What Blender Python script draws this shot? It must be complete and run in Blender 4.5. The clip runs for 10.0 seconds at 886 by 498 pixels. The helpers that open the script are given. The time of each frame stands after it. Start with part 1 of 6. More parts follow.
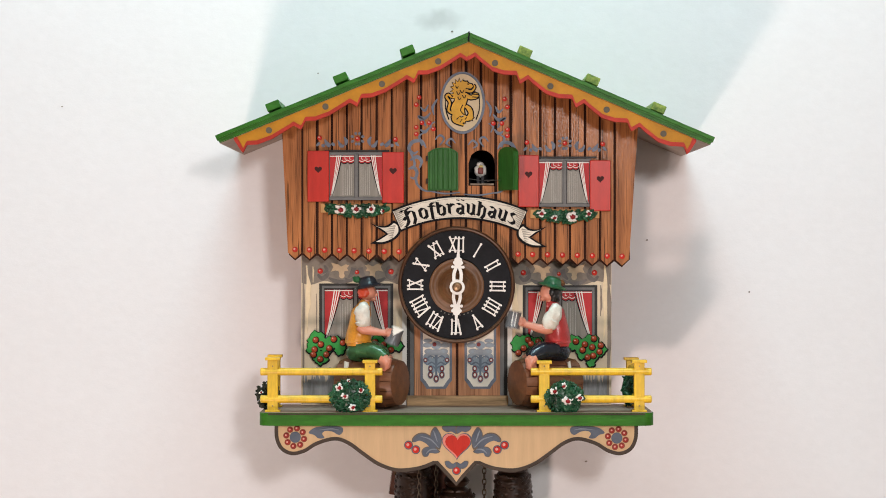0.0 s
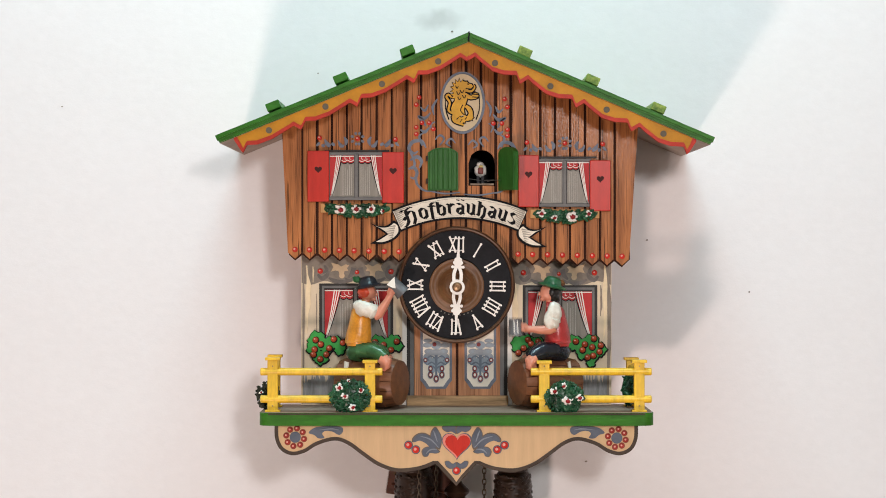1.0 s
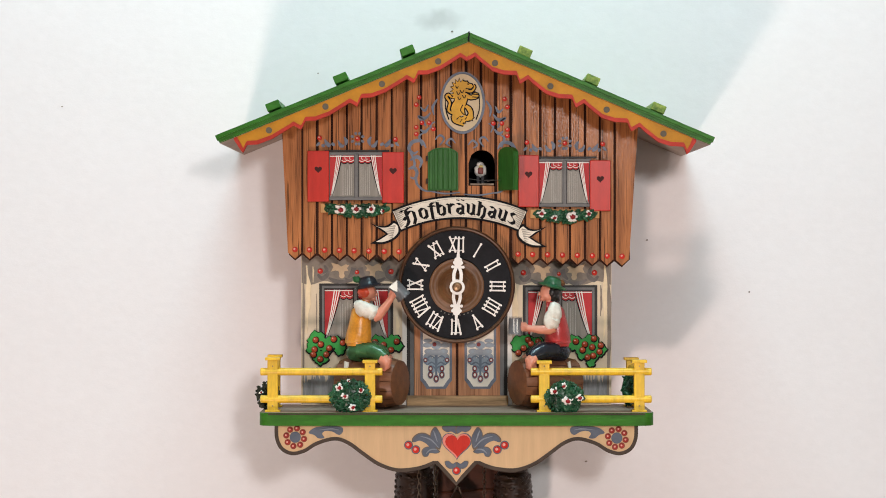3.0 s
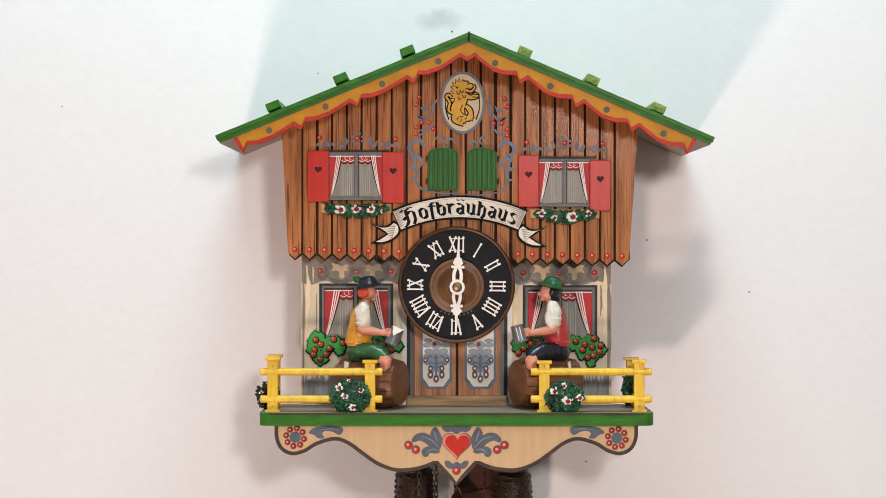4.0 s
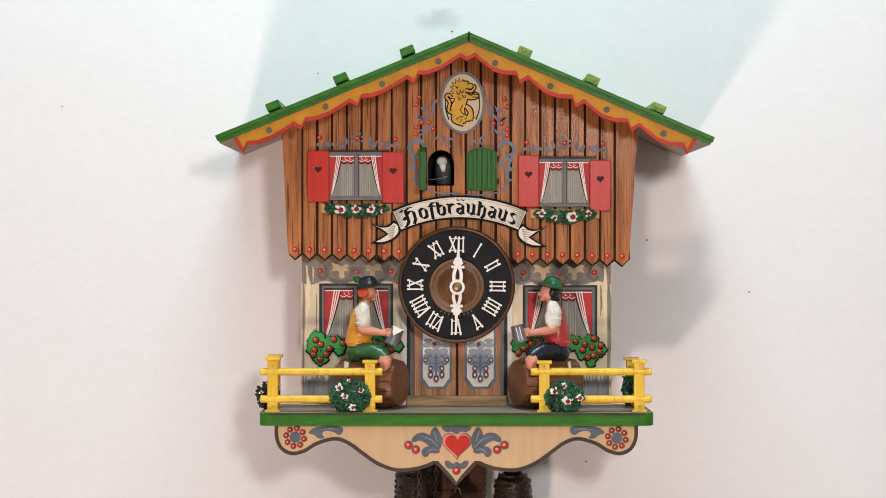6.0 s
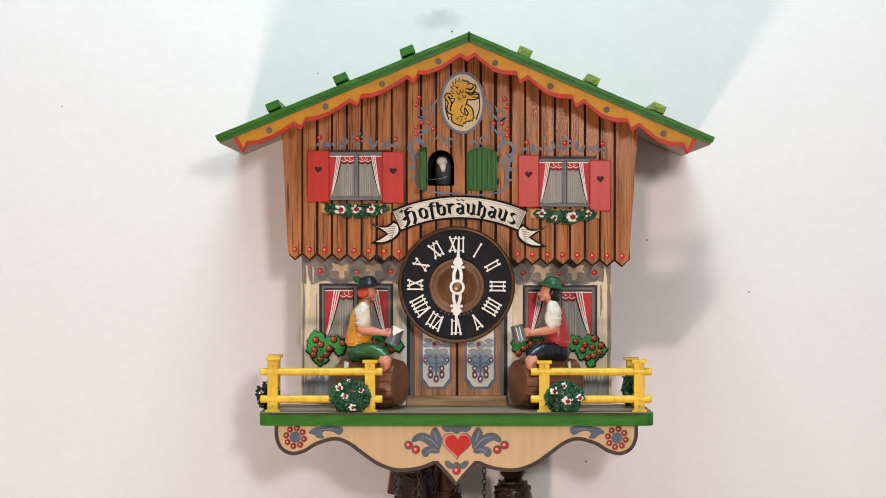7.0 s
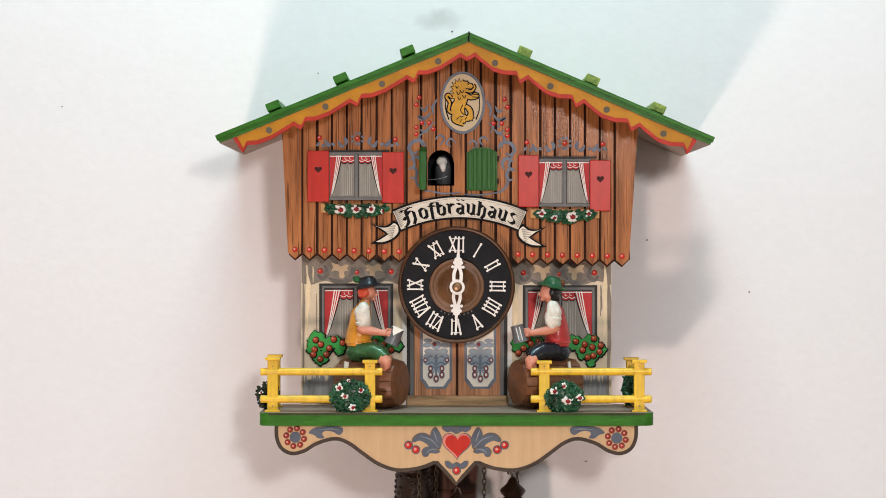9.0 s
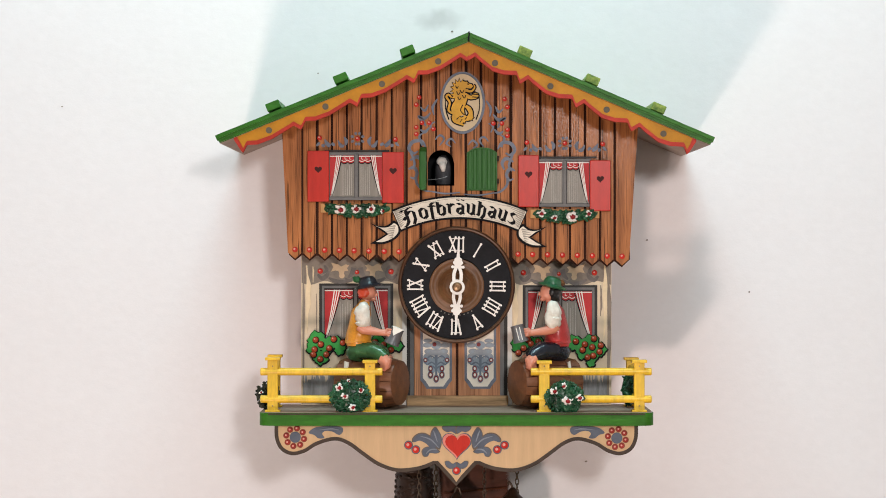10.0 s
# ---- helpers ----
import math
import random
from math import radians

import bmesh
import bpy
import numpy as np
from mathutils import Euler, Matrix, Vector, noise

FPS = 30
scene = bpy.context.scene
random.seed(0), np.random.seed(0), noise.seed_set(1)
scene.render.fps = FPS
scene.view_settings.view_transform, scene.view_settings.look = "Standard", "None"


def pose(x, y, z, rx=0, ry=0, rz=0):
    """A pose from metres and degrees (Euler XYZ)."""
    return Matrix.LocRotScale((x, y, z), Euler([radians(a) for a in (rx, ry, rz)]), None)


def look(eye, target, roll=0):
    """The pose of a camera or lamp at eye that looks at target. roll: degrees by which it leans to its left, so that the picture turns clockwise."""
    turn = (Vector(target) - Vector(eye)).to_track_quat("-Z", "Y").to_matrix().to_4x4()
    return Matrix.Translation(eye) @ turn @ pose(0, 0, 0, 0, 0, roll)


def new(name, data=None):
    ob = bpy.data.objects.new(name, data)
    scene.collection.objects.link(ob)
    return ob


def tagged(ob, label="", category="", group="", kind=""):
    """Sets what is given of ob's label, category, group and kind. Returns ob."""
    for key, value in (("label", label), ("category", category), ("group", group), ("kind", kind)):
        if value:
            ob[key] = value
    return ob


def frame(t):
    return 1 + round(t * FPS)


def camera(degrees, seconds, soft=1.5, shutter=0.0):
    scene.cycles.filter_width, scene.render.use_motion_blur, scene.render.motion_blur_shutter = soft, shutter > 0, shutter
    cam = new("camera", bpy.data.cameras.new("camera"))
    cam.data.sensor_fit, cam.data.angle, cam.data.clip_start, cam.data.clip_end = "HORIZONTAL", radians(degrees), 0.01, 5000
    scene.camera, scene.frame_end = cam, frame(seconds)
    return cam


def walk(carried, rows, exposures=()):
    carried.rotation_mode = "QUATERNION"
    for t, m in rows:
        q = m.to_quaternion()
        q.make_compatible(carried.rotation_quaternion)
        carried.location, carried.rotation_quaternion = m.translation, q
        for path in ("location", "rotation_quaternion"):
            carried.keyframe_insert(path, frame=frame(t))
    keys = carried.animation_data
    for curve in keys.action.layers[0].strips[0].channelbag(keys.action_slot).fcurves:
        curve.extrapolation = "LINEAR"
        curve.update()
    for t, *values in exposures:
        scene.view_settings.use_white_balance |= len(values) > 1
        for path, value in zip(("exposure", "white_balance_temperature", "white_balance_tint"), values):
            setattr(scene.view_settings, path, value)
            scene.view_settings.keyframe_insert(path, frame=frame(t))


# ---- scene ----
import itertools

EYE = (0.0, -1.55, 1.60)
cam = camera(27.35, 10.0, soft=0.95, shutter=0.5)
walk(cam, [(0.0, look(EYE, (0.0, 0.0, 1.60))), (10.0, look(EYE, (0.0, 0.0, 1.60)))])
scene.view_settings.exposure = 0.0

# ---------------------------------------------------------------- light
world = bpy.data.worlds.new("room_air")
world.use_nodes = True
world.node_tree.nodes["Background"].inputs[0].default_value = (0.75, 0.85, 1.0, 1)
world.node_tree.nodes["Background"].inputs[1].default_value = 0.05
scene.world = world


def area_lamp(name, eye, target, sx, sy, watts, color):
    data = bpy.data.lights.new(name, "AREA")
    data.shape, data.size, data.size_y, data.energy, data.color = "RECTANGLE", sx, sy, watts, color
    ob = new(name, data)
    ob.matrix_world = look(eye, target)
    return ob


AIM = (0.0, -0.05, 1.6)
area_lamp("ceiling_lamp_cool", (0.0, -0.36, 2.62), (0.0, -0.02, 1.7), 0.5, 0.12, 10.0, (0.58, 0.91, 1.0))
# added broad fill for the general brightness, not a known lamp
area_lamp("ceiling_lamp_neutral", (-0.10, -1.5, 2.60), AIM, 0.8, 0.8, 5.0, (0.87, 0.96, 1.0))
area_lamp("standing_lamp_neutral", (0.25, -1.75, 1.85), AIM, 0.12, 0.12, 9.6, (1.0, 0.945, 0.935))
area_lamp("standing_lamp_warm", (-0.385, -1.39, 0.77), AIM, 0.13, 0.13, 10.2, (1.0, 0.75, 0.67))

# ---------------------------------------------------------------- materials


def mat(name, color, rough=0.5, var=0.12, scale=60.0, bump=0.15, metal=0.0, stretch=(1, 1, 1), dark=None, streak=0.0, spec=0.22, glaze=0.0):
    """Noise at two scales tints the colour and lifts the surface; stretch pulls it along a grain."""
    m = bpy.data.materials.new(name)
    m.use_nodes = True
    nt = m.node_tree
    b = nt.nodes["Principled BSDF"]
    b.inputs["Roughness"].default_value, b.inputs["Metallic"].default_value = rough, metal
    b.inputs["Specular IOR Level"].default_value = spec
    b.inputs["Coat Weight"].default_value = 0.0
    b.inputs["Coat Roughness"].default_value = 0.15
    tc, mp = nt.nodes.new("ShaderNodeTexCoord"), nt.nodes.new("ShaderNodeMapping")
    mp.inputs["Scale"].default_value = stretch
    nt.links.new(tc.outputs["Object"], mp.inputs[0])
    info = nt.nodes.new("ShaderNodeObjectInfo")
    off = nt.nodes.new("ShaderNodeVectorMath")
    off.operation = "MULTIPLY_ADD"
    off.inputs[1].default_value = (3.0, 3.0, 3.0)
    nt.links.new(info.outputs["Random"], off.inputs[0])
    nt.links.new(mp.outputs[0], off.inputs[2])
    n1, n2 = nt.nodes.new("ShaderNodeTexNoise"), nt.nodes.new("ShaderNodeTexNoise")
    n1.inputs["Scale"].default_value, n2.inputs["Scale"].default_value = scale, scale * 7
    n1.inputs["Detail"].default_value = 4
    for n in (n1, n2):
        nt.links.new(off.outputs[0], n.inputs["Vector"])
    mix = nt.nodes.new("ShaderNodeMath")
    mix.operation = "MULTIPLY_ADD"
    mix.inputs[1].default_value = 0.35
    nt.links.new(n2.outputs[0], mix.inputs[0])
    nt.links.new(n1.outputs[0], mix.inputs[2])
    ramp = nt.nodes.new("ShaderNodeValToRGB")
    d = dark or tuple(c * (1 - var * 1.6) for c in color)
    l = tuple(min(1.0, c * (1 + var)) for c in color)
    ramp.color_ramp.elements[0].position, ramp.color_ramp.elements[1].position = 0.42, 0.90
    ramp.color_ramp.elements[0].color, ramp.color_ramp.elements[1].color = (*d, 1), (*l, 1)
    nt.links.new(mix.outputs[0], ramp.inputs[0])
    shade = ramp.outputs[0]
    if streak:
        n3, m3 = nt.nodes.new("ShaderNodeTexNoise"), nt.nodes.new("ShaderNodeMapping")
        m3.inputs["Scale"].default_value = (1150, 60, 20)
        n3.inputs["Scale"].default_value, n3.inputs["Detail"].default_value = 1.0, 2
        nt.links.new(tc.outputs["Object"], m3.inputs[0])
        o3 = nt.nodes.new("ShaderNodeVectorMath")
        o3.operation = "MULTIPLY_ADD"
        o3.inputs[1].default_value = (91.0, 47.0, 33.0)
        nt.links.new(info.outputs["Random"], o3.inputs[0])
        nt.links.new(m3.outputs[0], o3.inputs[2])
        nt.links.new(o3.outputs[0], n3.inputs["Vector"])
        r3, mx = nt.nodes.new("ShaderNodeValToRGB"), nt.nodes.new("ShaderNodeMix")
        r3.color_ramp.elements[0].position, r3.color_ramp.elements[1].position = 0.585, 0.62
        mx.data_type = "RGBA"
        mx.inputs["B"].default_value = (*(c * 0.22 for c in color), 1)
        sc = nt.nodes.new("ShaderNodeMath")
        sc.operation = "MULTIPLY"
        sc.inputs[1].default_value = streak
        nt.links.new(n3.outputs[0], r3.inputs[0])
        nt.links.new(r3.outputs[0], sc.inputs[0])
        nt.links.new(sc.outputs[0], mx.inputs["Factor"])
        nt.links.new(shade, mx.inputs["A"])
        shade = mx.outputs["Result"]
    nt.links.new(shade, b.inputs["Base Color"])
    if bump:
        bp = nt.nodes.new("ShaderNodeBump")
        bp.inputs["Strength"].default_value, bp.inputs["Distance"].default_value = bump, 0.0006
        nt.links.new(mix.outputs[0], bp.inputs["Height"])
        nt.links.new(bp.outputs[0], b.inputs["Normal"])
        if streak:
            # brushed-on varnish: short ridges across the grain that catch the light
            n4, b4, m4 = nt.nodes.new("ShaderNodeTexNoise"), nt.nodes.new("ShaderNodeBump"), nt.nodes.new("ShaderNodeMapping")
            m4.inputs["Scale"].default_value = (0.9, 1.0, 0.75)
            n4.inputs["Scale"].default_value, n4.inputs["Detail"].default_value = 1300, 2
            b4.inputs["Strength"].default_value, b4.inputs["Distance"].default_value = 0.13, 0.0003
            nt.links.new(tc.outputs["Object"], m4.inputs[0])
            nt.links.new(m4.outputs[0], n4.inputs["Vector"])
            nt.links.new(n4.outputs[0], b4.inputs["Height"])
            nt.links.new(b4.outputs[0], b.inputs["Coat Normal"])
            # the varnish is worn to specks
            n5, r5 = nt.nodes.new("ShaderNodeTexNoise"), nt.nodes.new("ShaderNodeMapRange")
            n5.inputs["Scale"].default_value, n5.inputs["Detail"].default_value = 1000, 3
            for key, value in (("From Min", 0.47), ("From Max", 0.62), ("To Min", 0.0), ("To Max", glaze)):
                r5.inputs[key].default_value = value
            nt.links.new(m4.outputs[0], n5.inputs["Vector"])
            nt.links.new(n5.outputs[0], r5.inputs["Value"])
            nt.links.new(r5.outputs["Result"], b.inputs["Coat Weight"])
    return m


M_WALL = mat("white_wall_cloth", (0.79, 0.78, 0.785), 0.9, 0.012, 130, 0.22, stretch=(1, 1, 1.5), spec=0.1)
# an old grey smudge and faint broad blotches on the wall
nt = M_WALL.node_tree
geo, dist = nt.nodes.new("ShaderNodeNewGeometry"), nt.nodes.new("ShaderNodeVectorMath")
squash, ramp = nt.nodes.new("ShaderNodeVectorMath"), nt.nodes.new("ShaderNodeMapRange")
squash.operation, dist.operation = "MULTIPLY", "DISTANCE"
squash.inputs[1].default_value = (1.0, 0.0, 2.0)
dist.inputs[1].default_value = (0.0062, 0.0, 2 * 1.805)
wobble, push = nt.nodes.new("ShaderNodeTexNoise"), nt.nodes.new("ShaderNodeVectorMath")
wobble.inputs["Scale"].default_value = 60
push.operation = "MULTIPLY_ADD"
push.inputs[1].default_value = (0.02, 0.0, 0.02)
nt.links.new(geo.outputs["Position"], wobble.inputs["Vector"])
nt.links.new(wobble.outputs["Color"], push.inputs[0])
nt.links.new(geo.outputs["Position"], push.inputs[2])
nt.links.new(push.outputs[0], squash.inputs[0])
nt.links.new(squash.outputs[0], dist.inputs[0])
nt.links.new(dist.outputs["Value"], ramp.inputs["Value"])
for key, value in (("From Min", 0.024), ("From Max", 0.006), ("To Min", 0.0), ("To Max", 0.30)):
    ramp.inputs[key].default_value = value
smudge = nt.nodes.new("ShaderNodeMix")
smudge.data_type = "RGBA"
smudge.inputs["B"].default_value = (0.25, 0.24, 0.23, 1)
bsdf = nt.nodes["Principled BSDF"]
was = bsdf.inputs["Base Color"].links[0].from_socket
nt.links.new(was, smudge.inputs["A"])
nt.links.new(ramp.outputs["Result"], smudge.inputs["Factor"])
nt.links.new(smudge.outputs["Result"], bsdf.inputs["Base Color"])
# the cloth hangs a little uneven
slack, sag = nt.nodes.new("ShaderNodeTexNoise"), nt.nodes.new("ShaderNodeBump")
slack.inputs["Scale"].default_value, slack.inputs["Detail"].default_value = 11, 3
sag.inputs["Strength"].default_value, sag.inputs["Distance"].default_value = 0.5, 0.0022
nt.links.new(geo.outputs["Position"], slack.inputs["Vector"])
nt.links.new(slack.outputs[0], sag.inputs["Height"])
weave = bsdf.inputs["Normal"].links[0].from_node
nt.links.new(sag.outputs[0], weave.inputs["Normal"])
M_ROOM = mat("room_paint", (0.80, 0.77, 0.75), 0.9, 0.03, 8, 0.05)
M_FLOOR = mat("room_floor_wood", (0.3, 0.2, 0.12), 0.5, 0.15, 6, 0.1, stretch=(1, 12, 1))
M_PLANK = mat("chalet_plank", (0.43, 0.170, 0.060), 0.42, 0.20, 26, 0.6, stretch=(7, 1, 0.45), dark=(0.19, 0.068, 0.024), spec=0.1, streak=0.9, glaze=0.12)
M_EDGE = mat("dark_groove", (0.045, 0.019, 0.012), 0.7, 0.2, 60, 0.1, spec=0.06)
M_GREEN = mat("green_paint", (0.032, 0.142, 0.012), 0.42, 0.2, 55, 0.4, stretch=(1, 0.6, 4), spec=0.16)
# paler mottled green, used on the right-hand battens
M_MOTTLED = mat("worn_green_paint", (0.24, 0.30, 0.06), 0.5, 0.3, 330, 0.5, dark=(0.04, 0.12, 0.02))
M_DOOR = mat("door_green", (0.026, 0.115, 0.018), 0.45, 0.15, 50, 0.2, stretch=(6, 6, 1))
M_YELLOW = mat("ochre_paint", (0.50, 0.225, 0.010), 0.5, 0.12, 70, 0.25)
M_RED = mat("red_trim", (0.45, 0.032, 0.017), 0.5, 0.15, 60, 0.15)
M_SHUT = mat("shutter_red", (0.50, 0.027, 0.015), 0.35, 0.1, 40, 0.12, stretch=(5, 5, 1))
M_BLUE = mat("slate_blue_paint", (0.165, 0.19, 0.235), 0.6, 0.18, 80, 0.1)
M_BLUED = mat("slate_blue_shade", (0.105, 0.125, 0.16), 0.6, 0.15, 80, 0.1)
M_BERRY = mat("red_dot_paint", (0.55, 0.03, 0.02), 0.35, 0.1, 60, 0.05)
M_BERRYD = mat("dull_red_dot_paint", (0.34, 0.04, 0.03), 0.4, 0.15, 60, 0.05)
# pale spot of colour that stands for the highlight on dots and berries
M_SHINE = mat("pale_pink_paint", (0.72, 0.36, 0.30), 0.4, 0.05, 60)
M_WHITE = mat("white_paint", (0.80, 0.78, 0.72), 0.5, 0.05, 60, 0.1)
M_CREAM = mat("cream_plaster_paint", (0.69, 0.59, 0.43), 0.6, 0.08, 30, 0.2, stretch=(2, 1, 0.6))
M_APRON = mat("cream_wood", (0.60, 0.41, 0.225), 0.5, 0.06, 30, 0.2, stretch=(8, 1, 0.6))
M_BLACK = mat("black_paint", (0.009, 0.009, 0.010), 0.6, 0.2, 60, 0.1, spec=0.08)
M_DIAL = mat("dial_black", (0.013, 0.013, 0.015), 0.6, 0.2, 90, 0.05, spec=0.12)
M_RIM = mat("dial_brown_wood", (0.100, 0.045, 0.020), 0.4, 0.25, 40, 0.15, spec=0.4)
M_GREY = mat("window_grey", (0.16, 0.16, 0.155), 0.5, 0.12, 60, 0.1)
M_DGREY = mat("window_dark", (0.03, 0.028, 0.026), 0.5, 0.12, 60, 0.1)
M_PANE = mat("painted_pane", (0.25, 0.235, 0.20), 0.4, 0.14, 50, 0.05, stretch=(8, 1, 0.5))
M_CURT = mat("curtain_red", (0.45, 0.028, 0.03), 0.5, 0.12, 60, 0.1)
M_LEAF = mat("leaf_green_paint", (0.032, 0.30, 0.055), 0.5, 0.2, 70, 0.1)
M_FENCE = mat("fence_yellow", (0.76, 0.47, 0.022), 0.38, 0.17, 60, 0.3, stretch=(3, 3, 0.5), spec=0.5)
M_DECK = mat("platform_top", (0.27, 0.20, 0.15), 0.6, 0.2, 40, 0.2, stretch=(0.5, 6, 6))
M_SILL = mat("threshold_wood", (0.40, 0.265, 0.135), 0.6, 0.35, 60, 0.4, stretch=(0.5, 4, 6))
M_BARREL = mat("barrel_brown", (0.165, 0.064, 0.027), 0.4, 0.22, 45, 0.3, stretch=(0.6, 4, 4), spec=0.5)
M_BARRELD = mat("barrel_dark", (0.05, 0.02, 0.01), 0.4, 0.2, 45, 0.2)
M_SKIN = mat("figure_skin_paint", (0.60, 0.235, 0.15), 0.35, 0.08, 60, 0.1, spec=0.5)
M_CLOTHW = mat("figure_white_paint", (0.68, 0.64, 0.55), 0.35, 0.14, 110, 0.8, spec=0.5)
M_VEST = mat("figure_ochre_vest", (0.66, 0.28, 0.025), 0.3, 0.22, 90, 0.7, spec=0.5)
M_VESTR = mat("figure_red_vest", (0.38, 0.03, 0.028), 0.3, 0.22, 90, 0.7, spec=0.5)
M_TROUG = mat("figure_green_trousers", (0.04, 0.125, 0.045), 0.25, 0.3, 90, 0.9, spec=0.5)
M_TROUB = mat("figure_navy_trousers", (0.013, 0.017, 0.026), 0.2, 0.3, 90, 0.9, spec=0.5)
M_HATN = mat("figure_navy_hat", (0.015, 0.022, 0.03), 0.3, 0.2, 70, 0.2, spec=0.5)
M_HATG = mat("figure_green_hat", (0.02, 0.12, 0.05), 0.3, 0.2, 70, 0.2, spec=0.5)
M_HAIRR = mat("figure_red_hair", (0.62, 0.07, 0.025), 0.35, 0.1, 70, 0.2, spec=0.5)
M_HAIRB = mat("figure_black_hair", (0.012, 0.009, 0.008), 0.3, 0.2, 70, 0.2, spec=0.5)
M_MUG = mat("pewter_mug", (0.13, 0.13, 0.135), 0.38, 0.12, 60, 0.15, metal=0.2, spec=0.5)
M_FOAM = mat("beer_foam", (0.8, 0.78, 0.7), 0.5, 0.05, 60, 0.2)
M_BUSH = mat("bush_green", (0.016, 0.085, 0.036), 0.35, 0.5, 90, 0.5, spec=0.4)
M_CONE = mat("pine_cone_brown", (0.027, 0.0135, 0.008), 0.32, 0.35, 60, 0.5, spec=0.3)
M_BOB = mat("pendulum_brown", (0.085, 0.028, 0.014), 0.3, 0.25, 40, 0.3, stretch=(1, 1, 3), spec=0.3)
M_CHAIN = mat("dark_brass", (0.10, 0.075, 0.055), 0.4, 0.2, 80, 0.1, metal=0.8)
M_WIRE = mat("steel_wire", (0.22, 0.22, 0.22), 0.35, 0.1, 80, 0.0, metal=0.9)
M_GOLD = mat("gold_paint", (0.62, 0.33, 0.02), 0.45, 0.15, 80, 0.2)
M_BIRD = mat("bird_white", (0.72, 0.70, 0.64), 0.5, 0.08, 80, 0.3)
M_BIRDG = mat("bird_grey", (0.07, 0.07, 0.075), 0.5, 0.2, 80, 0.3)
M_BONE = mat("ivory_plastic", (0.78, 0.74, 0.68), 0.35, 0.03, 60, 0.02, spec=0.5)
M_RIB = mat("ribbon_paint", (0.74, 0.69, 0.58), 0.55, 0.12, 60, 0.1)
M_RIBD = mat("ribbon_shade", (0.36, 0.335, 0.28), 0.55, 0.12, 60, 0.1)

# ---------------------------------------------------------------- building helpers
BASE = {}


def grid(y):
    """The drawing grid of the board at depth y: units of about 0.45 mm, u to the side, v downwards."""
    k = (1.55 + y) / 3222.0
    return lambda u, v: ((u - 784) * k, 1.6 - (v - 441) * k)


def unit(y):
    return (1.55 + y) / 3222.0


def thing(name, base, label, category, group="", kind=""):
    ob = new(name)
    ob.empty_display_size = 0.01
    ob.location = base
    BASE[ob.name] = Vector(base)
    return tagged(ob, label, category, group, kind)


def part(name, bm, mats, parent, label="", smooth=False, pivot=None, angle=None):
    me = bpy.data.meshes.new(name)
    org = BASE[parent.name] if parent else Vector((0, 0, 0))
    at = Vector(pivot) if pivot else org
    bmesh.ops.translate(bm, verts=bm.verts, vec=-at)
    bmesh.ops.recalc_face_normals(bm, faces=bm.faces)
    if smooth:
        for f in bm.faces:
            f.smooth = True
        if angle:
            for e in bm.edges:
                e.smooth = len(e.link_faces) == 2 and e.calc_face_angle(0) < radians(angle)
    bm.to_mesh(me)
    bm.free()
    for m in (mats if isinstance(mats, (list, tuple)) else [mats]):
        me.materials.append(m)
    ob = new(name, me)
    ob.parent = parent
    ob.location = at - org
    BASE[ob.name] = at
    if label:
        ob["label"] = label
    return ob


def setting(name, bm, m, label, category):
    bmesh.ops.recalc_face_normals(bm, faces=bm.faces)
    me = bpy.data.meshes.new(name)
    bm.to_mesh(me)
    bm.free()
    me.materials.append(m)
    return tagged(new(name, me), label, category, kind="structure")


def prism(bm, pts, y0, y1, mi=0):
    """A flat board with the outline pts (x, z), between the depths y0 (front) and y1 (back)."""
    front = [bm.verts.new((x, y0, z)) for x, z in pts]
    back = [bm.verts.new((x, y1, z)) for x, z in pts]
    n = len(pts)
    fs = [bm.faces.new(front), bm.faces.new(back[::-1])]
    for i in range(n):
        j = (i + 1) % n
        fs.append(bm.faces.new((front[i], front[j], back[j], back[i])))
    for f in fs:
        f.material_index = mi
    return fs


def strip(bm, top, bottom, y0, y1, mi=0):
    """A board between two outlines with as many points each."""
    a = [bm.verts.new((x, y0, z)) for x, z in top]
    b = [bm.verts.new((x, y0, z)) for x, z in bottom]
    c = [bm.verts.new((x, y1, z)) for x, z in top]
    d = [bm.verts.new((x, y1, z)) for x, z in bottom]
    fs = []
    for i in range(len(top) - 1):
        fs += [bm.faces.new((a[i], a[i + 1], b[i + 1], b[i])), bm.faces.new((c[i], d[i], d[i + 1], c[i + 1])),
               bm.faces.new((a[i], c[i], c[i + 1], a[i + 1])), bm.faces.new((b[i], b[i + 1], d[i + 1], d[i]))]
    fs += [bm.faces.new((a[0], b[0], d[0], c[0])), bm.faces.new((a[-1], c[-1], d[-1], b[-1]))]
    for f in fs:
        f.material_index = mi


def box(bm, x0, x1, y0, y1, z0, z1, mi=0, bevel=0.0, turn=None):
    m = Matrix.Translation(((x0 + x1) / 2, (y0 + y1) / 2, (z0 + z1) / 2))
    if turn:
        m = m @ turn
    m = m @ Matrix.Diagonal((abs(x1 - x0), abs(y1 - y0), abs(z1 - z0), 1))
    vs = bmesh.ops.create_cube(bm, size=1, matrix=m)["verts"]
    fs = {f for v in vs for f in v.link_faces}
    for f in fs:
        f.material_index = mi
    if bevel:
        es = list({e for v in vs for e in v.link_edges})
        r = bmesh.ops.bevel(bm, geom=es, offset=bevel, segments=2, affect="EDGES", profile=0.5)
        for f in r["faces"]:
            f.material_index = mi


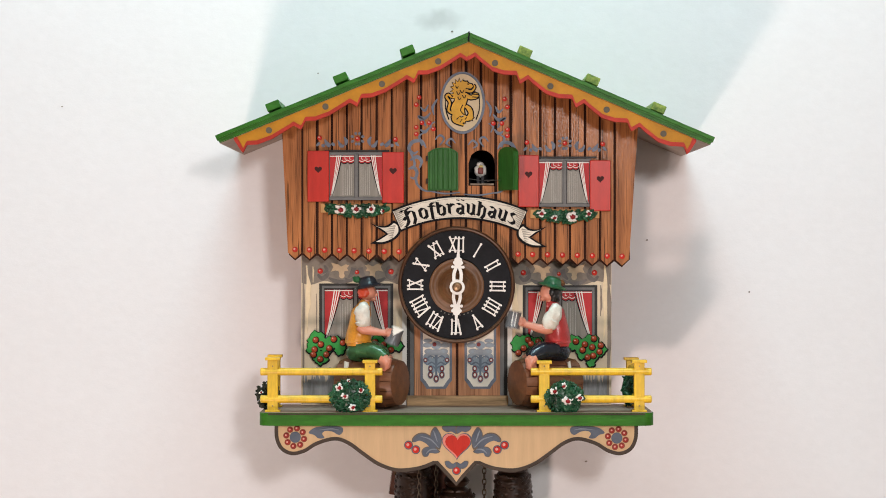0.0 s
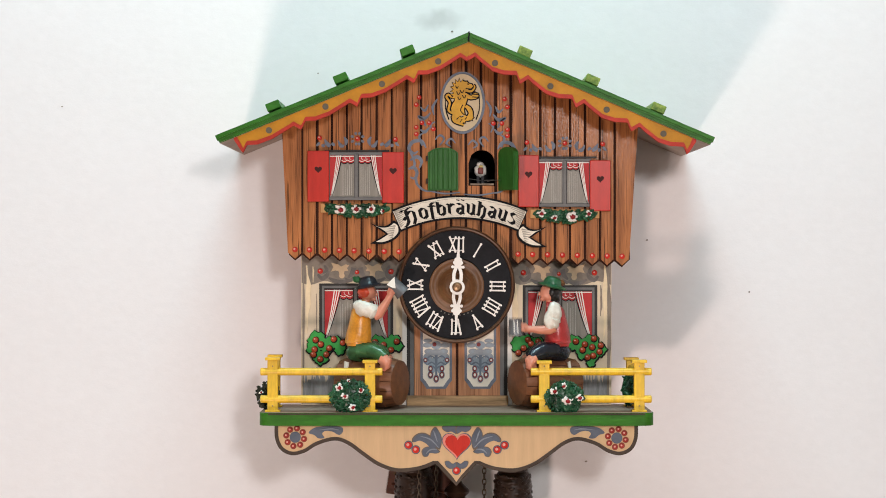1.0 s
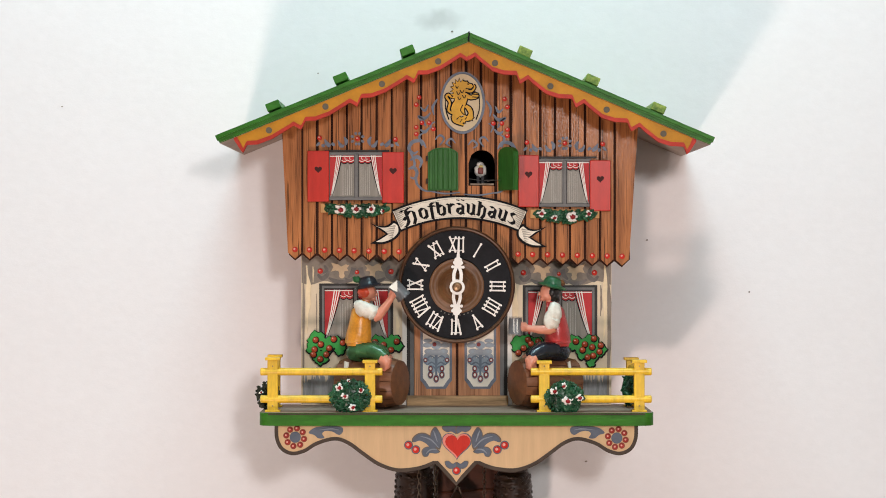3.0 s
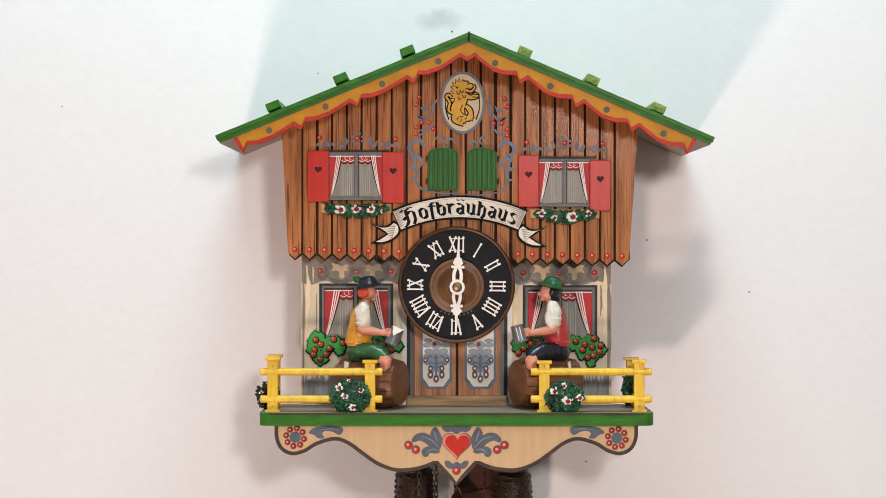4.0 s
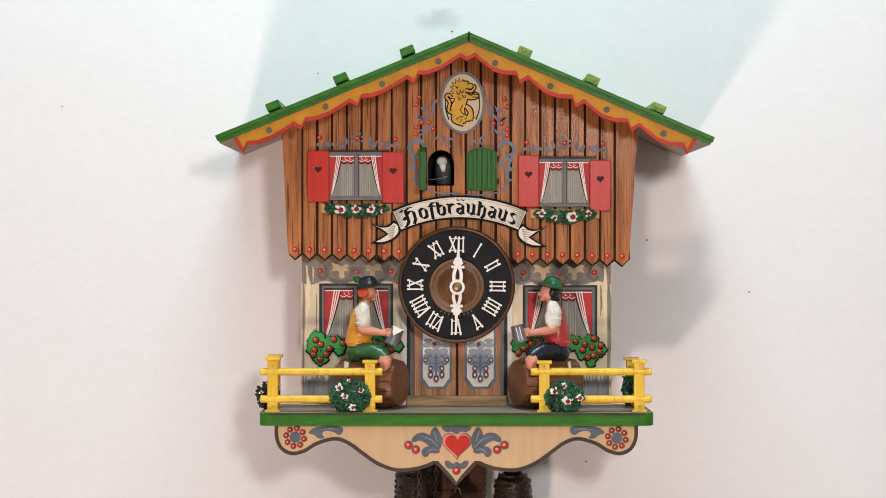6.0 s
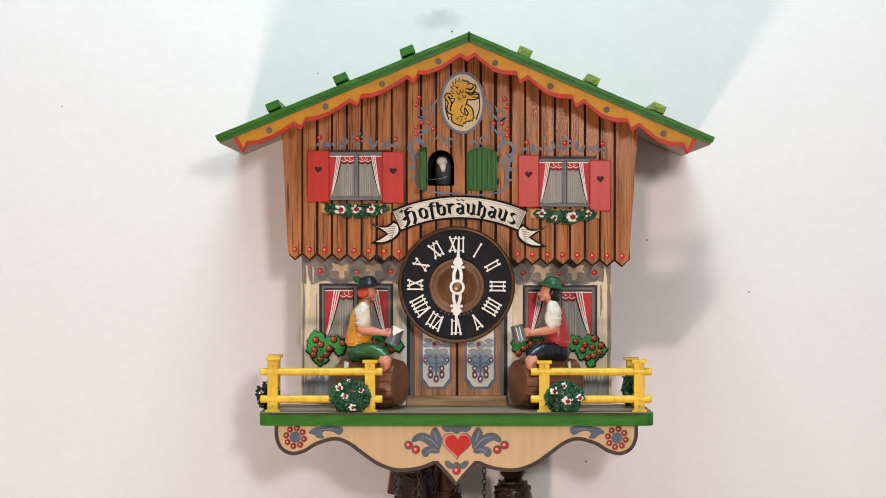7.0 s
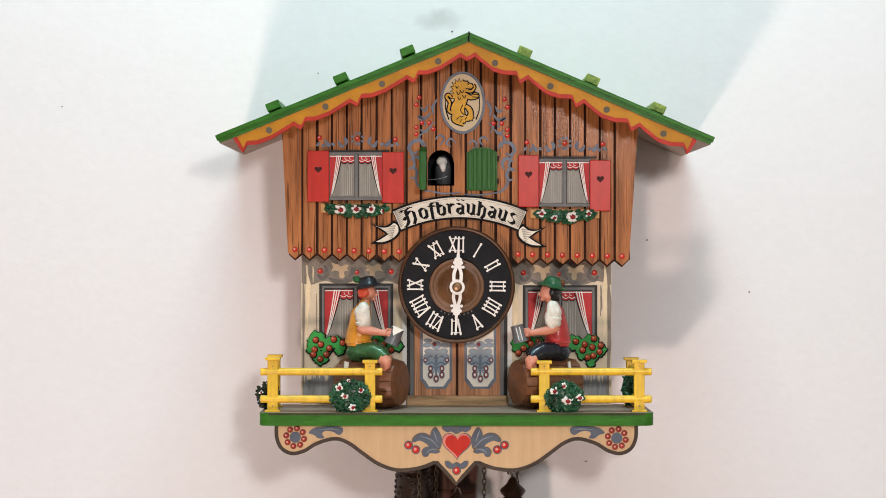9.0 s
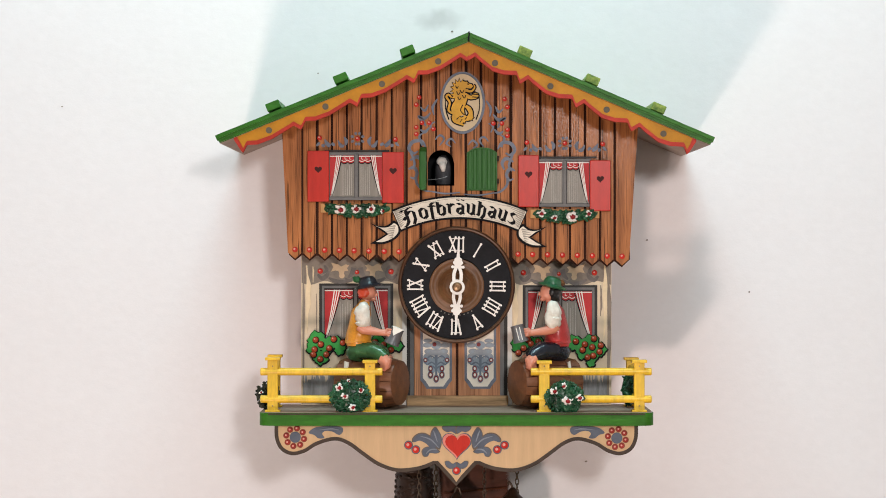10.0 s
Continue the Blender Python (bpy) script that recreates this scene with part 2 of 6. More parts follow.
def lathe(bm, rows, m, segs=24, mi=0, wob=0.0):
    """Turns the profile rows (radius, height) round the z axis of the pose m."""
    rings = []
    for r, h in rows:
        ring = []
        for i in range(segs):
            a = 2 * math.pi * i / segs
            w = 1 + wob * noise.noise((r * 300 + math.cos(a) * 2, math.sin(a) * 2, h * 400)) if wob else 1
            ring.append(bm.verts.new(m @ Vector((r * w * math.cos(a), r * w * math.sin(a), h))))
        rings.append(ring)
    fs = []
    for a, b in zip(rings, rings[1:]):
        for i in range(segs):
            j = (i + 1) % segs
            fs.append(bm.faces.new((a[i], a[j], b[j], b[i])))
    fs += [bm.faces.new(rings[0][::-1]), bm.faces.new(rings[-1])]
    for f in fs:
        f.material_index = mi


def ball(bm, c, r, mi=0, sub=2, turn=None, lump=0.0, freq=200.0):
    """An ellipsoid with radii r, lumpy by lump."""
    m = Matrix.Translation(c)
    if turn:
        m = m @ turn
    rr = r if isinstance(r, (tuple, list)) else (r, r, r)
    vs = bmesh.ops.create_icosphere(bm, subdivisions=sub, radius=1.0, matrix=m @ Matrix.Diagonal((*rr, 1)))["verts"]
    if lump:
        cc = Vector(c)
        for v in vs:
            v.co = cc + (v.co - cc) * (1 + lump * noise.noise(v.co * freq))
    for f in {f for v in vs for f in v.link_faces}:
        f.material_index = mi


def tube(bm, pts, r, segs=8, mi=0):
    """A round bar along the points; r is one radius or one for each point."""
    pts = [Vector(p) for p in pts]
    rs = r if isinstance(r, (list, tuple)) else [r] * len(pts)
    rings = []
    for i, p in enumerate(pts):
        d = (pts[min(i + 1, len(pts) - 1)] - pts[max(i - 1, 0)]).normalized()
        side = d.orthogonal().normalized() if abs(d.y) > 0.9 else d.cross(Vector((0, 1, 0))).normalized()
        up = side.cross(d)
        rings.append([bm.verts.new(p + rs[i] * (math.cos(a) * side + math.sin(a) * up))
                      for a in (2 * math.pi * k / segs for k in range(segs))])
    fs = []
    for a, b in zip(rings, rings[1:]):
        for k in range(segs):
            j = (k + 1) % segs
            fs.append(bm.faces.new((a[k], a[j], b[j], b[k])))
    fs += [bm.faces.new(rings[0][::-1]), bm.faces.new(rings[-1])]
    for f in fs:
        f.material_index = mi


def curve(pts, n=6, closed=False):
    """A smooth line through the points."""
    out, k = [], len(pts)
    for i in range(k if closed else k - 1):
        p = [Vector(pts[(i + o) % k] if closed else pts[max(0, min(k - 1, i + o))]) for o in (-1, 0, 1, 2)]
        for s in range(n):
            t = s / n
            v = 0.5 * (2 * p[1] + (p[2] - p[0]) * t + (2 * p[0] - 5 * p[1] + 4 * p[2] - p[3]) * t * t + (3 * p[1] - p[0] - 3 * p[2] + p[3]) * t ** 3)
            out.append(tuple(v))
    if not closed:
        out.append(tuple(pts[-1]))
    return out


def brush(bm, pts, widths, y0, y1, mi=0):
    """A painted stroke: a thin flat band along pts (x, z) whose width changes along it."""
    n = len(pts)
    left, right = [], []
    for i in range(n):
        a, b = Vector(pts[max(0, i - 1)]), Vector(pts[min(n - 1, i + 1)])
        d = (b - a).normalized()
        f = i / (n - 1) * (len(widths) - 1)
        k = min(int(f), len(widths) - 2)
        w = (widths[k] * (k + 1 - f) + widths[k + 1] * (f - k)) / 2
        left.append((pts[i][0] - d.y * w, pts[i][1] + d.x * w))
        right.append((pts[i][0] + d.y * w, pts[i][1] - d.x * w))
    strip(bm, left, right, y0, y1, mi)


def disc(bm, c, r, y0, y1, mi=0, n=16, rz=None):
    prism(bm, [(c[0] + r * math.cos(2 * math.pi * i / n), c[1] + (rz or r) * math.sin(2 * math.pi * i / n)) for i in range(n)], y0, y1, mi)


def dot(bm, c, y, r, mi=0):
    """A small raised bead of paint on the board at depth y."""
    ball(bm, (c[0], y, c[1]), (r, r * 0.45, r), mi, 2)

# ---------------------------------------------------------------- the room
bm = bmesh.new(); box(bm, -1.6, 1.6, 0.0, 0.12, -0.0, 2.7)
setting("wall_north", bm, M_WALL, "off-white wall covered with fine woven cloth", "wall")
bm = bmesh.new(); box(bm, -1.6, 1.6, -3.12, -3.0, 0.0, 2.7)
setting("wall_south", bm, M_ROOM, "plain light grey painted wall", "wall")
bm = bmesh.new(); box(bm, -1.72, -1.6, -3.12, 0.12, 0.0, 2.7)
setting("wall_west", bm, M_ROOM, "plain light grey painted wall", "wall")
bm = bmesh.new(); box(bm, 1.6, 1.72, -3.12, 0.12, 0.0, 2.7)
setting("wall_east", bm, M_ROOM, "plain light grey painted wall", "wall")
bm = bmesh.new(); box(bm, -1.72, 1.72, -3.12, 0.12, -0.1, 0.0)
setting("floor", bm, M_FLOOR, "brown wooden floor", "floor")
bm = bmesh.new(); box(bm, -1.72, 1.72, -3.12, 0.12, 2.7, 2.8)
setting("ceiling", bm, M_ROOM, "plain light ceiling", "ceiling")

# ---------------------------------------------------------------- the clock: case and roof
Y_LOW, Y_UP, Y_ROOF, Y_DECK = -0.100, -0.118, -0.172, -0.170
LOW, UP, ROOF, DECK = grid(Y_LOW), grid(Y_UP), grid(Y_ROOF), grid(Y_DECK)
K_LOW, K_UP = unit(Y_LOW), unit(Y_UP)
clock = thing("cuckoo_clock", (0.01, 0.0, 1.466), "painted wooden chalet cuckoo clock with green roof hanging on the wall", "clock")


def rect(g, u0, u1, v0, v1):
    (x0, z0), (x1, z1) = g(u0, v1), g(u1, v0)
    return x0, x1, z0, z1


def panel(bm, g, u0, u1, v0, v1, y0, y1, mi=0, bevel=0.0):
    x0, x1, z0, z1 = rect(g, u0, u1, v0, v1)
    box(bm, x0, x1, y0, y1, z0, z1, mi, bevel)


def eave(u):
    """Height, in grid units, of the roof's lower side at the front."""
    return 73 + (830 - u) * 0.4116 if u < 830 else 73 + (u - 830) * 0.4285


M_RAW = mat("raw_pale_wood", (0.42, 0.35, 0.30), 0.7, 0.15, 40, 0.2)
# each roof side: a green board on a thinner one set a little back, with a slightly uneven front edge
for side in (-1, 1):
    tip = (381, 240) if side < 0 else (1265, 243)
    a, b = Vector(ROOF(830, 57)), Vector(ROOF(*tip))
    d = (b - a).normalized()
    down = Vector((d.y, -d.x)) if side > 0 else Vector((-d.y, d.x))
    lead = Vector((side * 0.0004, 0))
    plumb = abs(1 / down.y)
    roof = None
    for t0, t1, back, bev in ((0.0, 0.0042, 0.0, 0.0013), (0.0042, 0.0068, 0.0011, 0.0006)):
        bm = bmesh.new()
        end = b - d * back
        n = 44
        tops, lows = [], []
        for i in range(n + 1):
            f = i / n
            w = 0.00025 * noise.noise((f * 14, side * 3.0, t0 * 900))
            p = a + lead + (end - a) * f
            if i == 0:
                tops.append(tuple(p + Vector((0, -t0 * plumb))))
                lows.append(tuple(p + Vector((0, -t1 * plumb))))
            else:
                tops.append(tuple(p + down * (t0 + w * (t0 == 0.0))))
                lows.append(tuple(p + down * (t1 + w)))
        strip(bm, tops, lows, Y_ROOF + back, -0.0005)
        bmesh.ops.recalc_face_normals(bm, faces=bm.faces)
        es = [e for e in bm.edges if all(v.co.y < -0.1 for v in e.verts) and e.calc_face_angle(0) > 0.5]
        bmesh.ops.bevel(bm, geom=es, offset=bev, segments=2, affect="EDGES")
        bm.normal_update()
        for f in bm.faces:
            f.material_index = 1 if f.normal.z < -0.7 and t0 > 0 else 0
        if roof is None:
            roof = part("roof_panel", bm, [M_GREEN, M_RAW], clock, "green painted roof board")
        else:
            part("under_board", bm, [M_GREEN, M_RAW], roof, "thin green board under the roof with a bare underside")
    # battens lying front to back
    ang = math.atan2(d.y, d.x) if side > 0 else math.atan2(-d.y, -d.x)
    for (u, v) in ([(483, 185.5), (602.5, 136.5), (721, 88)] if side < 0 else [(929, 90), (1049, 139.5), (1166, 189.5)]):
        yb = Y_ROOF + 0.007
        g, k = grid(yb), unit(yb)
        x, z = g(u, v)
        bm = bmesh.new()
        box(bm, x - 12.6 * k, x + 12.6 * k, yb, -0.015, z - 9.0 * k, z + 5.6 * k, 0, 0.0006, Matrix.Rotation(-ang, 4, "Y"))
        part("batten", bm, M_GREEN if side < 0 else M_MOTTLED, roof, "worn green roof batten")

bm = bmesh.new()
crack = [ROOF(u, v) for u, v in ((829.6, 56), (831.4, 61), (828.6, 66), (829.8, 73))]
brush(bm, crack, [2.6 * unit(Y_ROOF), 1.6 * unit(Y_ROOF), 2.4 * unit(Y_ROOF)], Y_ROOF - 0.0002, -0.001)
part("ridge_gap", bm, M_BLACK, clock, "dark open joint at the roof ridge")

# ochre fascia with a scalloped red lower edge
Y_FA = -0.1672
G = grid(Y_FA)
M_STUD = mat("stud_paint", (0.12, 0.105, 0.075), 0.6)
TIPS = {-1: (827, 733, 632, 533, 429), 1: (827, 920, 1019, 1117, 1217)}
HANG = {-1: ((0, 34), (0.13, 21), (0.2, 23), (0.5, 29), (0.75, 28), (0.925, 21.5), (1, 34)), 1: ((0, 36.5), (0.15, 21.5), (0.24, 26), (0.48, 34.5), (0.7, 32), (0.94, 23), (1, 36.5))}


def scallop(u, side):
    """How far the fascia hangs below the roof at u: a spike at each tip, a bow between two tips."""
    tips = TIPS[side]
    for p, q in zip(tips, tips[1:]):
        s = (u - p) / (q - p)
        if s <= 1:
            break
    if s > 1:
        return 35.0
    return float(np.interp(max(s, -s), [h[0] for h in HANG[side]], [h[1] for h in HANG[side]]))


for side in (-1, 1):
    us = [830 + side * i * 2.0 for i in range(int(abs(TIPS[side][-1] - 830) / 2) + 1)]
    low = [scallop(u, side) for u in us]
    e = us[-1]
    for f in (4, 8, 12, 16):
        us.append(e + side * f)
        low.append((34 if side < 0 else 36.5) - 1.95 * f)
    bm = bmesh.new()
    strip(bm, [G(u, eave(u) - 3) for u in us], [G(u, eave(u) + w) for u, w in zip(us, low)], Y_FA, Y_FA + 0.004)
    fascia = part("fascia", bm, M_YELLOW, clock, "ochre scalloped fascia board with red edge")
    bm = bmesh.new()
    strip(bm, [G(u, eave(u) + max(w - 6.6, -2.5)) for u, w in zip(us, low)], [G(u, eave(u) + w + 0.6) for u, w in zip(us, low)], Y_FA - 0.0005, Y_FA + 0.0041)
    brush(bm, [G(us[-1] - side * 2.4, eave(us[-1]) - 2), G(us[-3] - side * 1.0, eave(us[-3]) + low[-3] - 5), G(us[-5], eave(us[-5]) + low[-5] - 3)], [5.2 * unit(Y_FA)] * 2, Y_FA - 0.0007, Y_FA + 0.0041)
    part("red_edge", bm, M_RED, fascia, "red painted edge")
    for u, v in (((775.5, 109), (676, 149), (576, 189), (476, 231)) if side < 0 else ((876, 112), (974, 153), (1073.5, 194.5), (1174, 237))):
        bm = bmesh.new(); disc(bm, G(u, v), 5.6 * unit(Y_FA), Y_FA - 0.0005, Y_FA + 0.0005)
        part("fascia_dot", bm, M_STUD, fascia)

# case behind the front boards
for u0, u1 in ((536, 548), (1066, 1078)):
    bm = bmesh.new()
    panel(bm, LOW, u0, u1, 214, 718, -0.096, -0.0005)
    part("case_side", bm, M_PLANK, clock)
bm = bmesh.new(); panel(bm, LOW, 549, 1065, 240, 718, -0.008, -0.002)
part("case_back", bm, M_EDGE, clock)

bm = bmesh.new(); panel(bm, LOW, 536, 1078, 718.5, 724, -0.092, -0.0005)
part("case_bottom", bm, M_EDGE, clock, "dark underside of the case")

# arched bird openings
ARCHES = [(757.0, 804.0), (829.0, 876.0)]
A_TOP, A_LOW = 266.0, 329.0


def arch_top(u, a):
    c, r = (a[0] + a[1]) / 2, (a[1] - a[0]) / 2
    return A_TOP + r - math.sqrt(max(0.0, r * r - (u - c) ** 2))


def plank_mesh(bm, u_of, bottom, y0, y1):
    """A board from the roof down to bottom(u), with the bird openings left out. u_of: its edges, left to right."""
    us = sorted(set([u_of[0], u_of[1]] + [a[0] + (a[1] - a[0]) * i / 10 for a in ARCHES for i in range(11) if u_of[0] < a[0] + (a[1] - a[0]) * i / 10 < u_of[1]] + [(u_of[0] + u_of[1]) / 2]))
    for p, q in zip(us, us[1:]):
        hit = [a for a in ARCHES if a[0] <= (p + q) / 2 <= a[1]]
        top = lambda u: eave(u) + 4
        if hit:
            spans = [(top, lambda u, a=hit[0]: arch_top(u, a)), (lambda u: A_LOW, bottom)]
        else:
            spans = [(top, bottom)]
        for f0, f1 in spans:
            prism(bm, [UP(p, f0(p)), UP(q, f0(q)), UP(q, f1(q)), UP(p, f1(p))], y0, y1)
    bmesh.ops.remove_doubles(bm, verts=bm.verts, dist=1e-6)


bm = bmesh.new()
plank_mesh(bm, (514, 1110), lambda u: 452.0 + (u - 522) * 0.02, -0.1165, -0.1145)
upper = part("upper_wall", bm, M_EDGE, clock, "upper gable wall of vertical brown planks")
N_PLANK = 23
for i in range(N_PLANK):
    c = 522.0 + 26.3 * i + random.uniform(-0.5, 0.5)
    h = 10.9 + random.uniform(-0.4, 0.4)
    low = 458.0 + 0.545 * i
    bm = bmesh.new()
    a, b = c - h, c + h
    point = lambda u, c=c, h=h, low=low: low - 10.0 * abs(u - c) / h
    plank_mesh(bm, (a, b), point, -0.1188 - random.uniform(0, 0.0003), -0.1165)
    if i in (0, N_PLANK - 1):
        s = -1 if i == 0 else 1
        o = (a if i == 0 else b)
        prism(bm, [UP(o, eave(o) + 4), UP(o + s * (13.0 if s < 0 else 19.0), eave(o + s * 13) + 4), UP(o + s * 1.5, point(o)), UP(o, point(o))][::s], -0.1188, -0.1165)
    part("plank", bm, M_PLANK, upper)
    if low < 474 and not 712 < c < 905:
        bm = bmesh.new()
        dot(bm, UP(c, low - 16), -0.1192, 5.0 * K_UP)
        dot(bm, UP(c - 1, low - 17), -0.1200, 2.0 * K_UP, 1)
        part("painted_dot", bm, [M_BERRY, M_SHINE], upper, "red painted dot")

bm = bmesh.new()
zig, top_row = [], []
for i in range(N_PLANK):
    c, low = 522.0 + 26.3 * i, 458.0 + 0.545 * i + 3.4
    zig += [(c - 13.1, low - 11), (c, low)]
    top_row += [(c - 13.1, 440), (c, 440)]
zig.append((1115, 459.5)); top_row.append((1115, 440))
zig[0], top_row[0] = (511, 451), (511, 440)
strip(bm, [UP(*p) for p in top_row], [UP(*p) for p in zig], -0.1172, -0.1150)
part("plank_border", bm, M_EDGE, upper, "dark brown painted border along the plank ends")

# niches behind the openings
for a in ARCHES:
    bm = bmesh.new()
    x0, x1, z0, z1 = rect(UP, a[0] - 3, a[1] + 3, A_TOP - 4, A_LOW + 3)
    w = 0.001
    box(bm, x0, x1, -0.072, -0.071, z0, z1)
    box(bm, x0 - w, x0, -0.1144, -0.071, z0, z1)
    box(bm, x1, x1 + w, -0.1144, -0.071, z0, z1)
    box(bm, x0, x1, -0.1144, -0.072, z1, z1 + w)
    box(bm, x0, x1, -0.1144, -0.072, z0 - w, z0)
    part("niche", bm, M_BLACK, clock, "black inside of the bird opening")

# lower wall, door zone and platform
bm = bmesh.new()
panel(bm, LOW, 533, 1082, 440, 719, Y_LOW, -0.096)
lower = part("lower_wall", bm, M_CREAM, clock, "cream painted lower wall")

z_top = DECK(0, 731)[1]
z_bot = DECK(0, 754)[1]
xl, xr = DECK(458, 0)[0], DECK(1158, 0)[0]
r = 0.007
pts = [(xl, -0.093), (xl, Y_DECK + r)] + [(xl + r - r * math.cos(a), Y_DECK + r - r * math.sin(a)) for a in (math.pi / 2 * i / 6 for i in range(1, 7))]
pts += [(xr - r + r * math.sin(a), Y_DECK + r - r * math.cos(a)) for a in (math.pi / 2 * i / 6 for i in range(0, 7))] + [(xr, -0.093)]
bm = bmesh.new()
lo = [bm.verts.new((x, y, z_bot)) for x, y in pts]
hi = [bm.verts.new((x, y, z_top)) for x, y in pts]
bm.faces.new(lo[::-1])
bm.faces.new(hi).material_index = 1
for i in range(len(pts)):
    j = (i + 1) % len(pts)
    bm.faces.new((lo[i], lo[j], hi[j], hi[i]))
bmesh.ops.bevel(bm, geom=[e for e in bm.edges if all(v.co.y < -0.01 for v in e.verts) and abs(e.verts[0].co.z - e.verts[1].co.z) < 1e-5], offset=0.0006, segments=2, affect="EDGES")
part("platform", bm, [M_GREEN, M_DECK], clock, "brown platform with green painted edge")

# shadow line under the deck's front edge, modelled as a dark strip
bm = bmesh.new()
box(bm, xl + r, xr - r, Y_DECK - 0.0003, Y_DECK + 0.001, z_top - 0.0016, z_top - 0.0004)
part("deck_edge", bm, mat("deck_edge_brown", (0.05, 0.035, 0.022), 0.6, 0.3, 60, 0.2), clock, "thin dark brown line along the deck edge")
bm = bmesh.new()
panel(bm, UP, 516, 1108, 447, 452, -0.1145, -0.0965)
part("overhang_board", bm, M_EDGE, clock, "dark underside of the overhanging gable")

# cream apron with a dark wavy edge
Y_AP = -0.164
AP = grid(Y_AP)
half = [(807.5, 860), (795, 847), (783, 834)] + curve([(771, 821), (752, 829), (730, 834), (700, 835), (668, 824), (640, 805), (615, 787), (592, 780), (562, 788), (540, 801), (517, 806), (497, 797), (487, 777), (486, 752)], 5)
full = half[::-1] + [(1615 - u, v) for u, v in half[1:]]
bm = bmesh.new()
prism(bm, [AP(u, v) for u, v in full], Y_AP, Y_AP + 0.006)
apron = part("apron", bm, M_APRON, clock, "cream wooden apron with wavy brown edge")
inner = []
for i, (u, v) in enumerate(full):
    p, q = Vector(full[max(0, i - 1)]), Vector(full[min(len(full) - 1, i + 1)])
    d = (q - p).normalized()
    inner.append((u + d.y * 6.5, v - d.x * 6.5))
bm = bmesh.new()
strip(bm, [AP(*p) for p in inner], [AP(*p) for p in full], Y_AP - 0.0004, Y_AP + 0.0064)
part("apron_edge", bm, mat("apron_edge_brown", (0.06, 0.042, 0.03), 0.5, 0.2, 60, 0.1), apron, "dark brown painted edge")

# ---------------------------------------------------------------- windows
M_PALE = mat("pale_net_paint", (0.5, 0.49, 0.44), 0.5, 0.1, 60)


def curtain(win, g, y, ua, ub, v0, v1, open_to=0.52, hem=0.04):
    """One half of a painted window: pane, red curtain drawn to ua, short red valance."""
    w, h = ub - ua, v1 - v0
    bm = bmesh.new()
    panel(bm, g, min(ua, ub), max(ua, ub), v0, v1, y - 0.0003, y)
    part("pane", bm, M_PANE, win, "grey painted window pane")
    edge = lambda s: hem + (open_to - hem) * (1 - s) ** 0.72
    ss = [1 - (1 - i / 12) ** 1.7 for i in range(13)]
    bm = bmesh.new()
    strip(bm, [g(ua, v0 + h * s) for s in ss], [g(ua + w * edge(s), v0 + h * s) for s in ss], y - 0.0006, y - 0.0003)
    brush(bm, [g(ua + w * edge(s), v0 + h * s) for s in ss], [1.6 * K_UP] * 2, y - 0.0008, y - 0.0003, 2)
    cur = part("curtain", bm, [M_CURT, M_WHITE, M_BLACK], win, "red painted curtain with white stripes")
    for f in (0.58, 0.73, 0.88):
        bm = bmesh.new()
        brush(bm, [g(ua + w * edge(s) * f, v0 + h * s) for s in ss], [0.036 * abs(w) * K_UP, 0.026 * abs(w) * K_UP], y - 0.0009, y - 0.0006)
        part("stripe", bm, M_WHITE, win)
    bm = bmesh.new()
    vs = [open_to - 0.04 + (1.04 - open_to) * i / 12 for i in range(13)]
    drop = lambda i: 0.155 + 0.035 * abs(math.sin(math.pi * i / 6))
    strip(bm, [g(ua + w * s, v0) for s in vs], [g(ua + w * s, v0 + h * drop(i)) for i, s in enumerate(vs)], y - 0.0007, y - 0.0003)
    brush(bm, [g(ua + w * s, v0 + h * (drop(i) + 0.01)) for i, s in enumerate(vs)], [1.5 * K_UP] * 2, y - 0.0010, y - 0.0003, 2)
    brush(bm, [g(ua + w * s, v0 + h * (drop(i) - 0.045)) for i, s in enumerate(vs)], [1.1 * K_UP] * 2, y - 0.0011, y - 0.0007, 1)
    for s in (0.3, 0.7):
        u = ua + w * (open_to + (1 - open_to) * s)
        brush(bm, [g(u - 1.5, v0 + h * 0.04), g(u - 1.2, v0 + h * 0.09), g(u + 1.6, v0 + h * 0.09)], [0.9 * K_UP] * 2, y - 0.0011, y - 0.0007, 1)
    brush(bm, [g(ua, v0 + 1.5), g(ub, v0 + 1.5)], [1.6 * K_UP] * 2, y - 0.0012, y - 0.0003, 1)
    part("valance", bm, [M_CURT, M_WHITE, M_BLACK], win, "red painted valance with white hem")
    for k in range(5):
        u = ua + w * (0.55 + 0.09 * k)
        bm = bmesh.new()
        brush(bm, [g(u, v0 + h * (0.24 + 0.05 * (k % 3))), g(u, v0 + h * 0.96)], [0.5 * K_UP, 0.8 * K_UP], y - 0.0005, y - 0.0002)
        part("net_fold", bm, M_PALE, win)


def heart(bm, g, u, v, s, y0, y1, mi=0, drop=1.0):
    pts = []
    for i in range(28):
        t = 2 * math.pi * i / 28
        px = 16 * math.sin(t) ** 3
        pz = 13 * math.cos(t) - 5 * math.cos(2 * t) - 2 * math.cos(3 * t) - math.cos(4 * t)
        pts.append(g(u + px * s / 16, v - pz * s / 16 * drop))
    prism(bm, pts, y0, y1, mi)


M_BLOOM = mat("bloom_dark_red", (0.26, 0.015, 0.018), 0.4, 0.2, 80)


